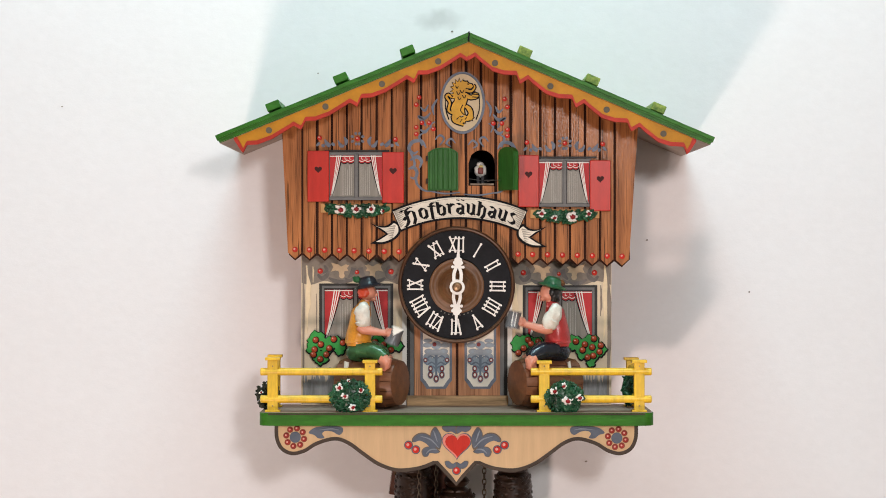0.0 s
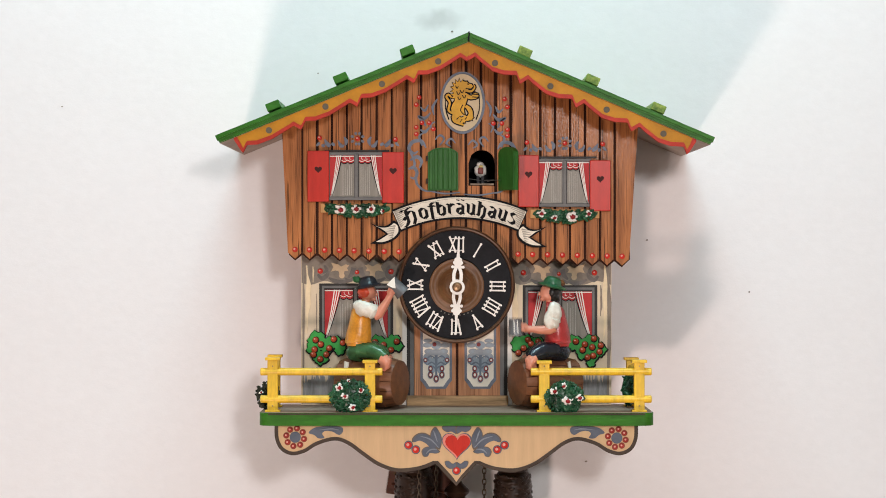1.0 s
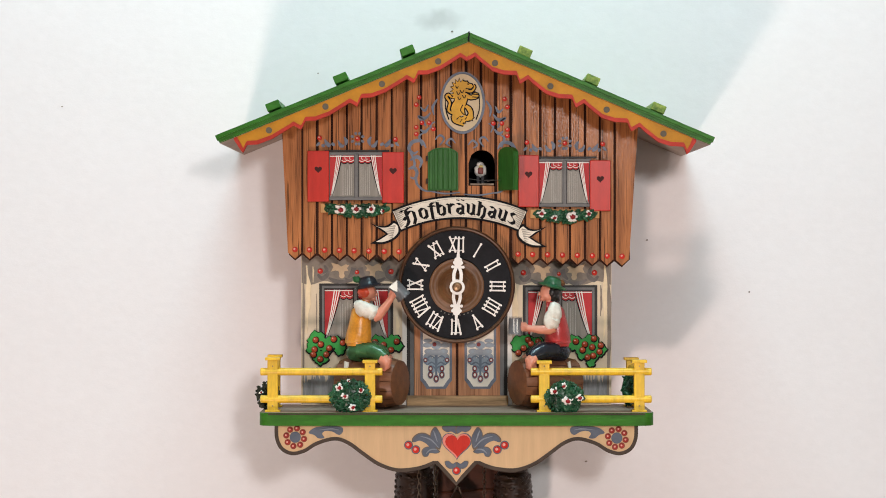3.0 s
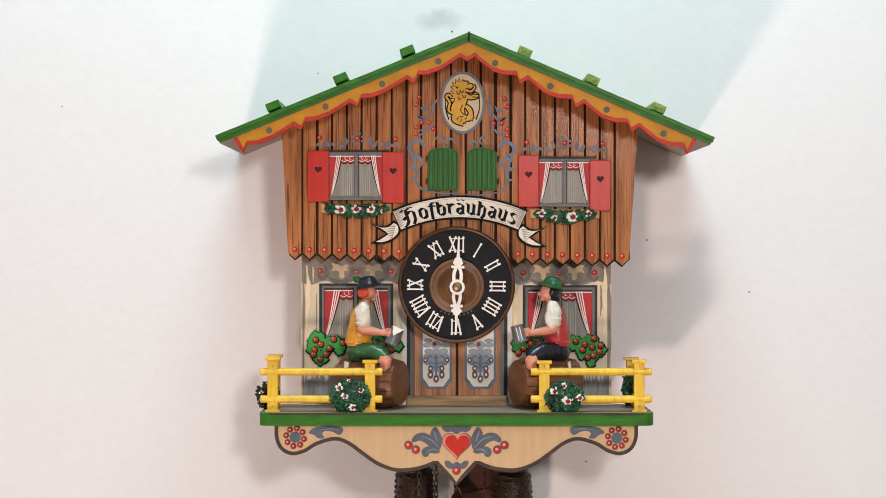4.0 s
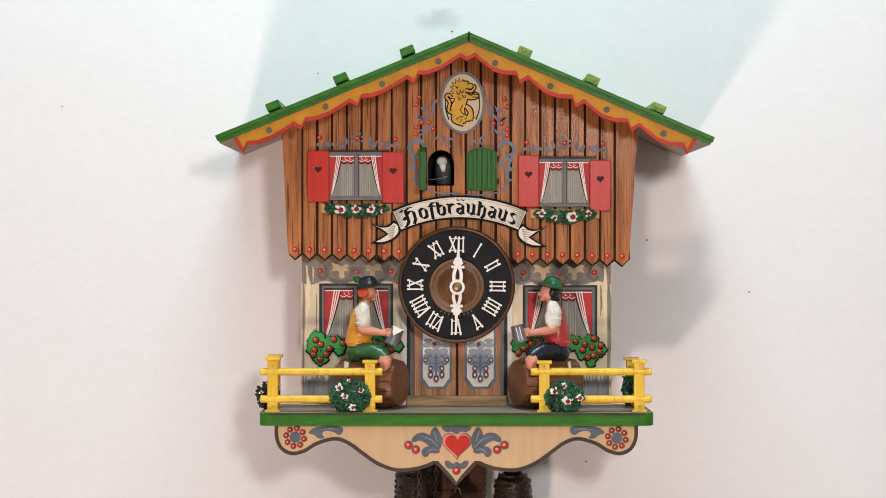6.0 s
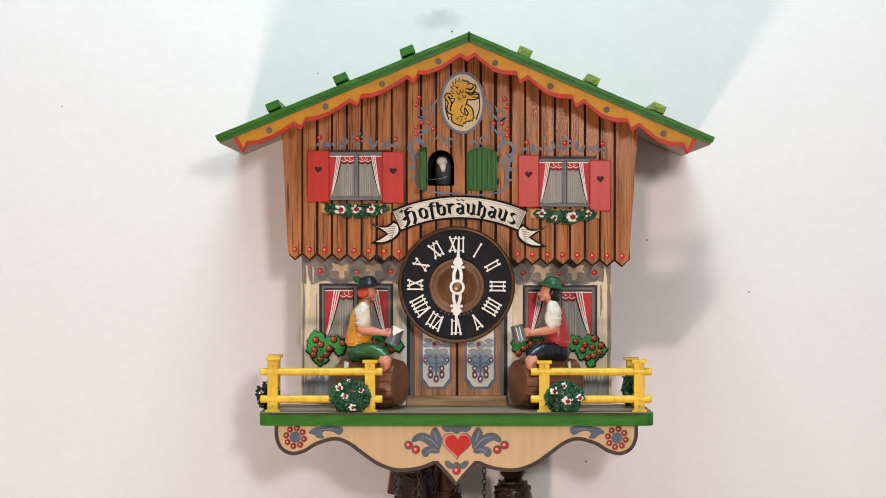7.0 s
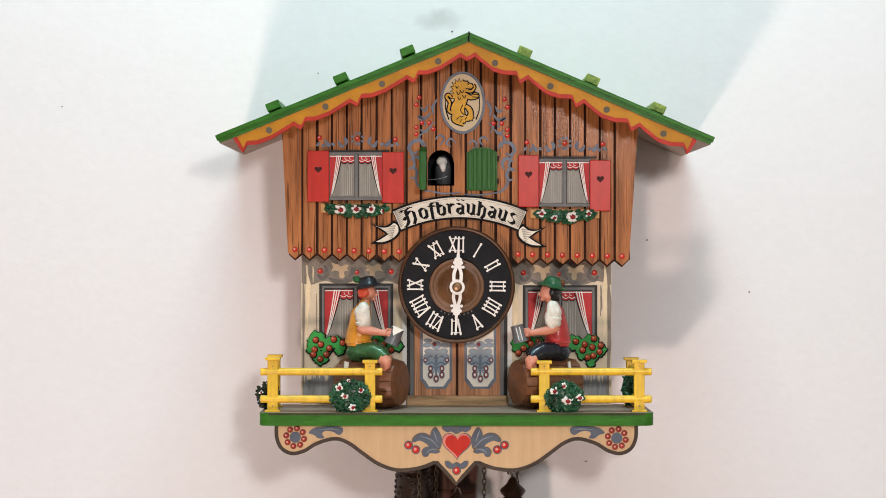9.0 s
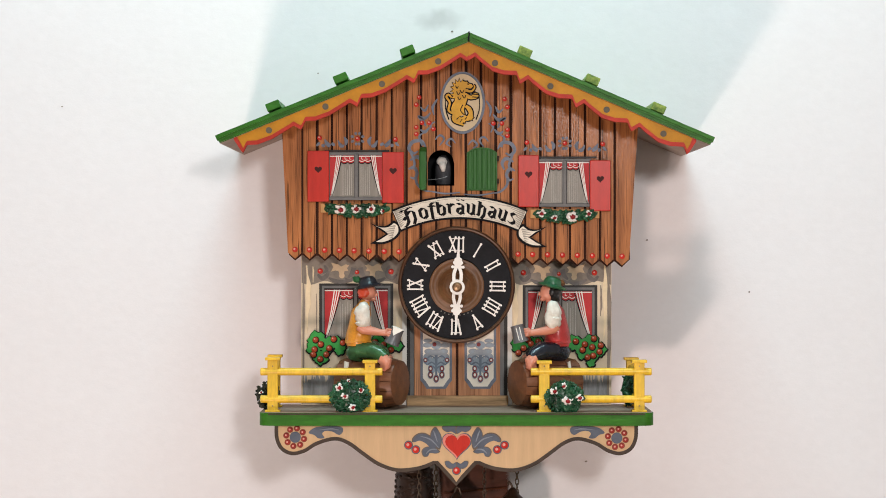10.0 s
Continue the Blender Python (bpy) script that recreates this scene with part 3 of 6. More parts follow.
def flower(bm, c, y, r, white, red):
    """A carved bloom: rough white petals round a red heart."""
    for k in range(6):
        a = k * math.pi / 3 + random.uniform(-0.3, 0.3)
        if random.random() < 0.22:
            continue
        ball(bm, (c[0] + math.cos(a) * r * 0.62, y, c[1] + math.sin(a) * r * 0.55), (r * random.uniform(0.34, 0.56), r * 0.35, r * random.uniform(0.3, 0.5)), white, 1, None, 0.7, 700)
    ball(bm, (c[0] + r * 0.1, y - r * 0.35, c[1] - r * 0.1), (r * 0.55, r * 0.4, r * 0.5), red, 1, None, 0.6, 700)
    ball(bm, (c[0] - r * 0.2, y - r * 0.55, c[1] + r * 0.3), (r * 0.16, r * 0.15, r * 0.2), white, 1)


def upper_window(s0, s1, box_v, blooms):
    """s0, s1: the two shutters as (u0, u1, v0, v1)."""
    u0, u1, v0, v1 = s0[1], s1[0], (s0[2] + s1[2]) / 2 + 1, (s0[3] + s1[3]) / 2 - 6
    bm = bmesh.new()
    y = -0.1200
    panel(bm, UP, u0 - 3, u1 + 3, v0, v1, y, -0.1188, 0, 0.0003)
    panel(bm, UP, u0 - 8, u1 + 12, v0 - 3.5, v0 - 0.5, y - 0.0008, -0.1185, 1, 0.0002)
    win = part("window", bm, [M_GREY, M_DGREY], clock, "painted window with red shutters and grey frame")
    m = (u0 + u1) / 2 + 1
    curtain(win, UP, y, u0 + 1, m - 4.5, v0 + 6, v1 - 4)
    curtain(win, UP, y, u1 - 1, m + 4.5, v0 + 6, v1 - 4)
    bm = bmesh.new()
    panel(bm, UP, m - 3, m + 3, v0 + 4, v1 - 2, y - 0.0016, y, 0, 0.0003)
    panel(bm, UP, m + 1, m + 4, v0 + 4, v1 - 2, y - 0.0012, y, 1)
    panel(bm, UP, u0 - 2, u1 + 2, v1 - 3.5, v1 + 2, y - 0.0016, y, 0, 0.0003)
    part("window_frame", bm, [M_GREY, M_DGREY], win, "grey window frame")
    for a, b, c, d in (s0, s1):
        bm = bmesh.new()
        panel(bm, UP, a, b, c, d, -0.1235, -0.1195, 0, 0.0005)
        shutter = part("shutter", bm, M_SHUT, win, "red wooden shutter with heart cut-out")
        # no real opening: a dark heart plate gives the shade inside it
        bm = bmesh.new()
        heart(bm, UP, (a + b) / 2, (c * 0.62 + d * 0.38) - 1, 6.6, -0.12375, -0.1230)
        part("heart_hole", bm, mat("heart_shade", (0.05, 0.008, 0.006), 0.6), shutter, "dark heart cut-out")
    # flower box
    a, b = box_v[0], box_v[1]
    bm = bmesh.new()
    panel(bm, UP, a, b, box_v[2], box_v[2] + 16, -0.1225, -0.1190, 0, 0.0004)
    fb = part("flower_box", bm, mat("light_box_wood", (0.50, 0.27, 0.10), 0.5, 0.15, 40, 0.2), win, "wooden flower box with carved leaves and blooms")
    bm = bmesh.new()
    for i in range(9):
        x, z = UP(a + 18 + (b - a - 34) * i / 8, box_v[2] + 9 + 3 * math.sin(math.pi * i / 8))
        ball(bm, (x, -0.1230, z), (0.0058, 0.0018, 0.0030 + 0.0014 * math.sin(math.pi * i / 8)), 0, 2, None, 0.35, 500)
    n = 130
    for i in range(n):
        s = random.random()
        u = a + 12 + (b - a - 22) * s
        v = box_v[2] + 2 + random.random() * (14 + 8 * math.sin(math.pi * s))
        x, z = UP(u, v)
        ball(bm, (x, -0.1240 + random.uniform(-0.001, 0.001), z), (random.uniform(0.0014, 0.003), 0.0016, random.uniform(0.0009, 0.0016)), 0, 1, Matrix.Rotation(random.uniform(-1, 1), 4, "Y"), 0.3, 600)
    part("foliage", bm, M_BUSH, fb, "dark green carved leaves", True, angle=50)["kind"] = "stuff"
    for u, v, r in blooms:
        bm = bmesh.new()
        flower(bm, UP(u, v), -0.1258, r * K_UP, 0, 1)
        part("bloom", bm, [M_WHITE, M_BLOOM], fb, "white bloom with red heart")


upper_window((545, 583, 267.5, 357.5), (677, 715, 270, 360), (568, 693, 361), [(603, 371.5, 10), (631, 370, 9.5), (657, 370, 8.5), (678, 374, 5)])
upper_window((917, 953, 275.5, 367), (1043, 1079.5, 284.5, 374), (938, 1060, 371), [(957, 378, 7.5), (980, 386, 6), (1011, 384, 10), (1039, 379, 7)])


def lower_window(u0, u1, v0, v1):
    y = Y_LOW
    bm = bmesh.new()
    panel(bm, LOW, u0, u1, v0, v1, y - 0.0005, y + 0.001, 1)
    panel(bm, LOW, u0 + 5, u1 - 5, v0 + 4, v1, y - 0.0008, y + 0.001, 0)
    panel(bm, LOW, u0 + 9, u1 - 9, v0 + 8, v1, y - 0.0010, y + 0.001, 1)
    win = part("window", bm, [M_GREY, M_DGREY], clock, "painted lower window with dark grey frame and red curtains")
    m = (u0 + u1) / 2 - 1
    curtain(win, LOW, y - 0.001, u0 + 10, m - 5, v0 + 11, v1 - 2, 0.60, 0.0)
    curtain(win, LOW, y - 0.001, u1 - 10, m + 5, v0 + 11, v1 - 2, 0.60, 0.0)
    bm = bmesh.new()
    panel(bm, LOW, m - 5, m + 5, v0 + 9, v1, y - 0.0020, y, 1)
    panel(bm, LOW, m - 2.5, m + 2.5, v0 + 9, v1, y - 0.0024, y, 0)
    part("window_frame", bm, [M_GREY, M_DGREY], win, "grey window frame")


lower_window(565, 696, 502, 602)
lower_window(925, 1057, 505, 603)

# ---------------------------------------------------------------- paint on the lower wall
M_FADE = mat("grey_wash_paint", (0.25, 0.215, 0.175), 0.6, 0.2, 60, 0.1)
M_WASH = mat("grey_blue_wash", (0.27, 0.285, 0.29), 0.6, 0.3, 90, 0.1, stretch=(4, 1, 0.5))
M_OCHRE = mat("pale_ochre_paint", (0.55, 0.41, 0.26), 0.6, 0.12, 60, 0.1)


def smear(bm, g, u, v0, v1, w, y, mi, seed):
    """A ragged upright brush mark."""
    rnd = random.Random(seed)
    a = [(u + w * (0.2 * rnd.random()), v0 + (v1 - v0) * i / 7) for i in range(8)]
    b = [(u + w * (0.6 + 0.5 * rnd.random()) * math.sin(math.pi * (0.15 + 0.8 * i / 7)), v0 + (v1 - v0) * i / 7) for i in range(8)]
    strip(bm, [g(*p) for p in a], [g(max(p[0] + 1, q[0]), q[1]) for p, q in zip(a, b)], y - 0.0006, y + 0.0005, mi)


for u0, u1 in ((534, 720), (897, 1081)):
    bm = bmesh.new()
    us = [u0 + (u1 - u0) * i / 24 for i in range(25)]
    strip(bm, [LOW(u, 452) for u in us], [LOW(u, 499 + 3.5 * math.sin(i * 0.9 + u0) + 2) for i, u in enumerate(us)], Y_LOW - 0.0003, Y_LOW + 0.0005)
    part("painted_band", bm, M_FADE, lower, "grey painted band")
M_DUSK = mat("dusk_grey_paint", (0.155, 0.14, 0.128), 0.6, 0.2, 80, 0.1)
for c in (632, 989):
    for s in (-1, 1):
        q = lambda a, b: LOW(c + s * a, b)
        e = 0 if c < 800 else 3
        bm = bmesh.new()
        prism(bm, [q(14, 470 + e), q(20, 468 + e), q(28, 472 + e), q(34, 468 + e), q(46, 465 + e), q(42, 473 + e), q(46, 481 + e), q(38, 479 + e), q(33, 480 + e), q(31, 486 + e), q(24, 486 + e), q(22, 480 + e), q(15, 480 + e), q(18, 475 + e)], Y_LOW - 0.0006, Y_LOW)
        disc(bm, q(27, 488 + e), 5 * K_LOW, Y_LOW - 0.00065, Y_LOW)
        part("painted_scroll", bm, M_OCHRE, lower, "pale ochre painted scroll")
        for k, (row, w, m) in enumerate((([(70, 486), (62, 493), (54, 488), (50, 480)], (3, 8, 8, 3), M_DUSK), ([(50, 492), (40, 497), (28, 499), (16, 496)], (3, 7, 7, 3), M_DUSK), ([(6, 474), (9, 484), (16, 492)], (9, 8, 3), M_DUSK), ([(58, 470), (54, 478), (60, 484)], (3, 7, 2), M_DUSK), ([(6, 492), (14, 497), (22, 492)], (3, 6, 2), M_DUSK))):
            bm = bmesh.new()
            brush(bm, curve([q(a, b + e) for a, b in row], 4), [x * K_LOW for x in w], Y_LOW - 0.0005 - 0.00003 * k, Y_LOW)
            part("painted_scroll", bm, m, lower, "slate grey painted scroll")
for u, v, r in ((567, 480, 5), (632, 482, 4), (692, 481, 5), (926, 483, 5), (989, 485, 3.5), (1052, 483, 5)):
    bm = bmesh.new()
    dot(bm, LOW(u, v), Y_LOW - 0.0008, r * K_LOW)
    dot(bm, LOW(u - 1, v - 1), Y_LOW - 0.0018, 1.5 * K_LOW, 1)
    part("painted_dot", bm, [M_BERRY, M_SHINE], lower, "red painted dot")
M_SMEAR = [M_FADE, mat("bright_cream_paint", (0.78, 0.66, 0.44), 0.6, 0.1, 60, 0.1), M_BLUE]
for k, (u, v0, v1, w, mi) in enumerate([(535, 462, 715, 5, 0), (541, 470, 590, 10, 1), (1067, 470, 600, 10, 1), (1074, 465, 715, 8, 0), (553, 472, 500, 4, 1), (700, 560, 620, 8, 1),
                                        (908, 500, 600, 10, 1), (1062, 505, 560, 5, 0), (559, 520, 590, 3, 0)]):
    bm = bmesh.new()
    smear(bm, LOW, u, v0, v1, w, Y_LOW, 0, k)
    part("painted_smear", bm, M_SMEAR[mi], lower, "ragged painted brush mark")
for u0, u1 in ((536, 610), (1012, 1078)):
    bm = bmesh.new()
    us = [u0 + (u1 - u0) * i / 40 for i in range(41)]
    rnd = random.Random(u0)
    strip(bm, [LOW(u, 664 + rnd.choice((-14, -4, 2, 8, 14))) for u in us], [LOW(u, 714) for u in us], Y_LOW - 0.0004, Y_LOW)
    part("painted_smear", bm, M_WASH, lower, "ragged grey-blue painted base")


def painted_shrub(lobes, berries):
    """Flat painted shrub: green lobes on a black outline, with round red berries."""
    bm = bmesh.new()
    for k, (u, v, r) in enumerate(lobes):
        rnd = random.Random(k)
        ph = rnd.random() * 6
        for grow, mi, y in ((2.2, 1, Y_LOW - 0.0030), (0.0, 0, Y_LOW - 0.0034)):
            pts = []
            for i in range(24):
                a = 2 * math.pi * i / 24
                rr = r * (0.96 + 0.12 * math.sin(5 * a + ph) + 0.08 * math.sin(9 * a + ph)) + grow
                pts.append(LOW(u + rr * math.cos(a) + (grow and 0.8), v + rr * math.sin(a) + (grow and 1.0)))
            prism(bm, pts, y - 0.00003 * k, Y_LOW - 0.0025, mi)
    ob = part("painted_shrub", bm, [M_LEAF, M_BLACK], lower, "flat green painted shrub with red berries")
    for u, v in berries:
        bm = bmesh.new()
        x, z = LOW(u, v)
        disc(bm, (x + 0.0003, z - 0.0004), 6.2 * K_LOW, Y_LOW - 0.0040, Y_LOW - 0.003, 2)
        ball(bm, (x, Y_LOW - 0.0040, z), (5.3 * K_LOW, 0.0013, 5.3 * K_LOW), 0, 2)
        dot(bm, (x - 0.0007, z + 0.0007), Y_LOW - 0.0052, 1.5 * K_LOW, 1)
        part("berry", bm, [M_BERRY2, M_SHINE, M_BLACK], ob, "red berry")


M_BERRY2 = mat("berry_paint", (0.37, 0.06, 0.022), 0.3, 0.2, 60, 0.1)
painted_shrub([(561, 601, 15), (556, 615, 13), (568, 632, 13), (580, 610, 14), (594, 606, 11), (604, 612, 9), (601, 620, 8)],
              [(559, 601), (568, 609), (591, 600), (557, 618), (583, 616), (555, 627), (567, 635), (578, 627), (607, 606)])
painted_shrub([(668, 605, 12), (682, 610, 12), (697, 604, 12), (704, 612, 9)], [(664, 605), (679, 610), (692, 619), (702, 604)])
painted_shrub([(917, 606, 12), (930, 604, 12), (944, 608, 12), (953, 606, 9), (914, 615, 8)], [(926, 616), (939, 608), (952, 604), (948, 616), (917, 624), (934, 601)])
painted_shrub([(1015, 606, 13), (1030, 612, 14), (1046, 606, 14), (1060, 618, 12), (1048, 626, 13), (1032, 624, 12), (1045, 642, 7)],
              [(1018, 604), (1034, 609), (1050, 599), (1047, 614), (1062, 611), (1030, 619), (1060, 622), (1049, 629), (1039, 632)])

# ---------------------------------------------------------------- painted double door
M_PETAL = mat("pale_slate_paint", (0.30, 0.37, 0.43), 0.6, 0.15, 80)
M_DULL = mat("dull_red_paint", (0.22, 0.05, 0.05), 0.6)
M_GREYLEAF = mat("grey_leaf_paint", (0.29, 0.335, 0.37), 0.6, 0.15, 80)
M_STEEL = mat("steel_blue_paint", (0.16, 0.205, 0.26), 0.6, 0.15, 80)
M_DWOOD = mat("door_wood", (0.50, 0.245, 0.12), 0.5, 0.2, 30, 0.2, stretch=(8, 1, 0.4), dark=(0.25, 0.105, 0.048), streak=0.5)
bm = bmesh.new()
panel(bm, LOW, 731, 887, 560, 716, Y_LOW - 0.0004, Y_LOW + 0.001)
entry = part("entrance_door", bm, M_EDGE, clock, "brown double door with cream panels and blue borders")
for a, b, c, d in ((712, 720, 726, 733), (906, 898, 892, 885)):
    for p, q, y, m in ((c, d, 0.0006, M_GREY), (b, c, 0.0012, M_DGREY), (a, b, 0.0010, M_WHITE)):
        bm = bmesh.new()
        panel(bm, LOW, min(p, q), max(p, q), 500, 717, Y_LOW - y, Y_LOW + 0.001)
        part("door_frame", bm, m, entry, "painted door surround strip")
for u0, u1 in ((733, 807), (811, 885)):
    bm = bmesh.new()
    panel(bm, LOW, u0, u1, 565, 715, Y_LOW - 0.0016, Y_LOW, 0, 0.0004)
    leaf = part("door_leaf", bm, M_DWOOD, entry)
    c = (u0 + u1) / 2 + 2
    for w, low, mi, y in ((28, 688, M_BLUE, -0.0020), (23.5, 684, M_WHITE, -0.0023)):
        bm = bmesh.new()
        prism(bm, [LOW(c - w, 570), LOW(c + w, 570), LOW(c + w, low - 15), LOW(c + w - 5, low - 9), LOW(c + w - 11, low), LOW(c - w + 11, low), LOW(c - w + 5, low - 9), LOW(c - w, low - 15)], Y_LOW + y, Y_LOW - 0.0016)
        part("door_panel", bm, M_BLUE if mi is M_BLUE else mat("cream_panel", (0.80, 0.75, 0.64), 0.6, 0.06, 60), entry)
    bm = bmesh.new()
    y0 = Y_LOW - 0.0027
    depth = itertools.count()
    blot = lambda u, v, ru, rv, mi: disc(bm, LOW(c + u, v), ru * K_LOW, y0 - 0.00002 * next(depth), Y_LOW - 0.002, mi, 18, rv * K_LOW)
    for s in (-1, 1):
        for u, v, ru, rv, mi in ((15, 603, 8, 3.6, 3), (16, 611, 9, 4.2, 3), (13, 622, 8, 5, 3), (15, 632, 8, 7, 3), (11, 640, 9, 7, 0), (18, 639, 5, 5, 0), (5, 650, 4, 10, 0), (15, 603, 5, 1.6, 0), (15, 611, 5, 2, 0), (12, 622, 4.4, 2.6, 0), (14, 633, 4, 4, 0)):
            blot(s * u, v, ru, rv, mi)
    blot(0, 624, 12, 6, 3)
    blot(0, 611, 9, 7, 0)
    blot(0, 640, 8, 10, 0)
    for s in (-1, 1):
        for row in ([(2, 634), (9, 630), (15, 634), (12, 639)], [(1, 646), (8, 641), (16, 645), (20, 640)], [(2, 652), (6, 648), (8, 654)]):
            brush(bm, curve([LOW(c + s * a, b) for a, b in row], 4), [2.0 * K_LOW, 3.0 * K_LOW, 1.2 * K_LOW], y0 - 0.0007 - 0.00002 * next(depth) / 4, Y_LOW - 0.002, 4)
    brush(bm, [LOW(c, 628), LOW(c, 668)], [5 * K_LOW, 3.4 * K_LOW], y0 - 0.0008, Y_LOW - 0.002, 4)
    for u, v, ru, rv in ((-10, 652, 3.6, 5), (10, 652, 3.6, 5), (-10, 663, 4, 5.4), (10, 663, 4, 5.4), (0, 670, 4, 5.6), (-19, 637, 3.4, 3.8), (19, 637, 3.4, 3.8)):
        for f, mi in ((1.28, 4), (1.0, 1), (0.52, 2)):
            disc(bm, LOW(c + u, v), ru * f * K_LOW, y0 - 0.0014 + 0.0003 * f, Y_LOW - 0.002, mi, 14, rv * f * K_LOW)
    disc(bm, LOW(c - 3, 609.5), 3.6 * K_LOW, y0 - 0.0012, Y_LOW - 0.002, 1, 12)
    part("flower_painting", bm, [M_PETAL, M_DULL, M_WHITE, M_GREYLEAF, M_STEEL], leaf, "slate blue painted flowers with dull red drops")
bm = bmesh.new()
panel(bm, LOW, 720, 899, 700, 719, -0.105, -0.1, 0, 0.0005)
part("threshold", bm, M_SILL, clock, "bare brown wooden threshold")

# ---------------------------------------------------------------- dial
Y_D = -0.130
DG = grid(Y_D)
KD = unit(Y_D)
dx, dz = DG(808, 504.5)
to_front = Matrix.Translation((dx, 0, dz)) @ Matrix.Rotation(math.pi / 2, 4, "X")
bm = bmesh.new()
prof = [(103.5 * KD, 0.1175), (104 * KD, 0.1250), (103 * KD, 0.1285), (100.5 * KD, 0.1305), (98.5 * KD, 0.1302), (97 * KD, 0.1285), (96.4 * KD, 0.1200)]
lathe(bm, prof, to_front, 96)
dial = part("dial", bm, M_RIM, clock, "black round dial in a turned brown wooden rim", True, angle=40)
bm = bmesh.new()
lathe(bm, [(96.8 * KD, 0.120), (96.8 * KD, 0.1272), (48 * KD, 0.1274), (47 * KD, 0.124)], to_front, 96)
part("dial_face", bm, M_DIAL, dial, "matt black numeral ring")
dx, dz = DG(808.4, 507)
bm = bmesh.new()
lathe(bm, [(48.5 * KD, 0.122), (48.5 * KD, 0.1276), (45 * KD, 0.1284), (42 * KD, 0.1276), (37 * KD, 0.1268), (33 * KD, 0.1282), (30 * KD, 0.1270), (26 * KD, 0.1258), (22 * KD, 0.1272), (18 * KD, 0.1262), (8 * KD, 0.1262)], Matrix.Translation((dx, 0, dz)) @ Matrix.Rotation(math.pi / 2, 4, "X"), 72)
part("dial_centre", bm, mat("turned_brown_wood", (0.15, 0.068, 0.027), 0.4, 0.25, 40, 0.2, spec=0.4), dial, "turned brown wooden centre", True, angle=60)
dx, dz = DG(807.8, 506)

NUM = {1: "I", 2: "II", 3: "III", 4: "IIII", 5: "V", 6: "VI", 7: "VII", 8: "VIII", 9: "IX", 10: "X", 11: "XI", 12: "XII"}
TILT = 0.8


def bar(bm, p, q, w, frame_of, y0, y1):
    d = (Vector(q) - Vector(p)).normalized()
    n = Vector((-d.y, d.x)) * w / 2
    prism(bm, [frame_of(Vector(p) - n), frame_of(Vector(q) - n), frame_of(Vector(q) + n), frame_of(Vector(p) + n)], y0, y1)


for hour, txt in NUM.items():
    a = radians(hour * 30 + TILT)
    width = {"I": 7.6, "V": 14.0, "X": 14.5}
    ws = [width[ch] for ch in txt]
    if hour == 4 or hour == 8:
        ws = [7.0 if ch == "I" else w for ch, w in zip(txt, ws)]
    total = sum(ws)
    R0, H = 73.0, 25.0

    def spot(p, a=a):
        px, pr = p[0], R0 + p[1]
        return (dx + (px * math.cos(a) + pr * math.sin(a)) * KD, dz + (-px * math.sin(a) + pr * math.cos(a)) * KD)

    bm = bmesh.new()
    x = -total / 2
    y0, y1 = -0.1286, -0.1270
    tops, feet = [], []
    for n, (ch, w) in enumerate(zip(txt, ws)):
        c = x + w / 2
        lift = y0 - 0.00005 * n
        if ch == "I":
            bar(bm, (c, -H / 2), (c, H / 2), 2.6, spot, lift, y1)
            tops.append(c), feet.append(c)
        elif ch == "V":
            bar(bm, (c - 5, H / 2), (c, -H / 2), 3.1, spot, lift, y1)
            bar(bm, (c + 5, H / 2), (c, -H / 2), 2.0, spot, lift - 0.00003, y1)
            tops += [c - 5, c + 5]
            feet.append(c)
        else:
            bar(bm, (c - 5, H / 2), (c + 5, -H / 2), 3.1, spot, lift, y1)
            bar(bm, (c + 5, H / 2), (c - 5, -H / 2), 2.0, spot, lift - 0.00003, y1)
            tops += [c - 5, c + 5]
            feet += [c - 5, c + 5]
        x += w
    for row, r in ((tops, H / 2), (feet, -H / 2)):
        ends = (min(row) - 1.6, max(row) + 1.6)
        bar(bm, (ends[0], r * 0.82), (ends[1], r * 0.82), 1.6, spot, y0 - 0.0003, y1)
        for e in row:
            disc(bm, spot((e, r)), 2.1 * KD, y0 - 0.00036, y1, 0, 10)
    part("numeral", bm, M_BONE, dial, "white raised Roman numeral")
bm = bmesh.new()
for k in range(8):
    a = radians(180 + (k - 3.5) * 8 + (3 if k > 3 else -3))
    px, pz = dx + 52.5 * KD * math.sin(a), dz + 52.5 * KD * math.cos(a)
    disc(bm, (px, pz), 1.1 * KD, -0.1277, -0.127, 0, 6)
part("maker_mark", bm, M_PANE, dial, "tiny white unreadable marks")


dx, dz = DG(809, 508.3)


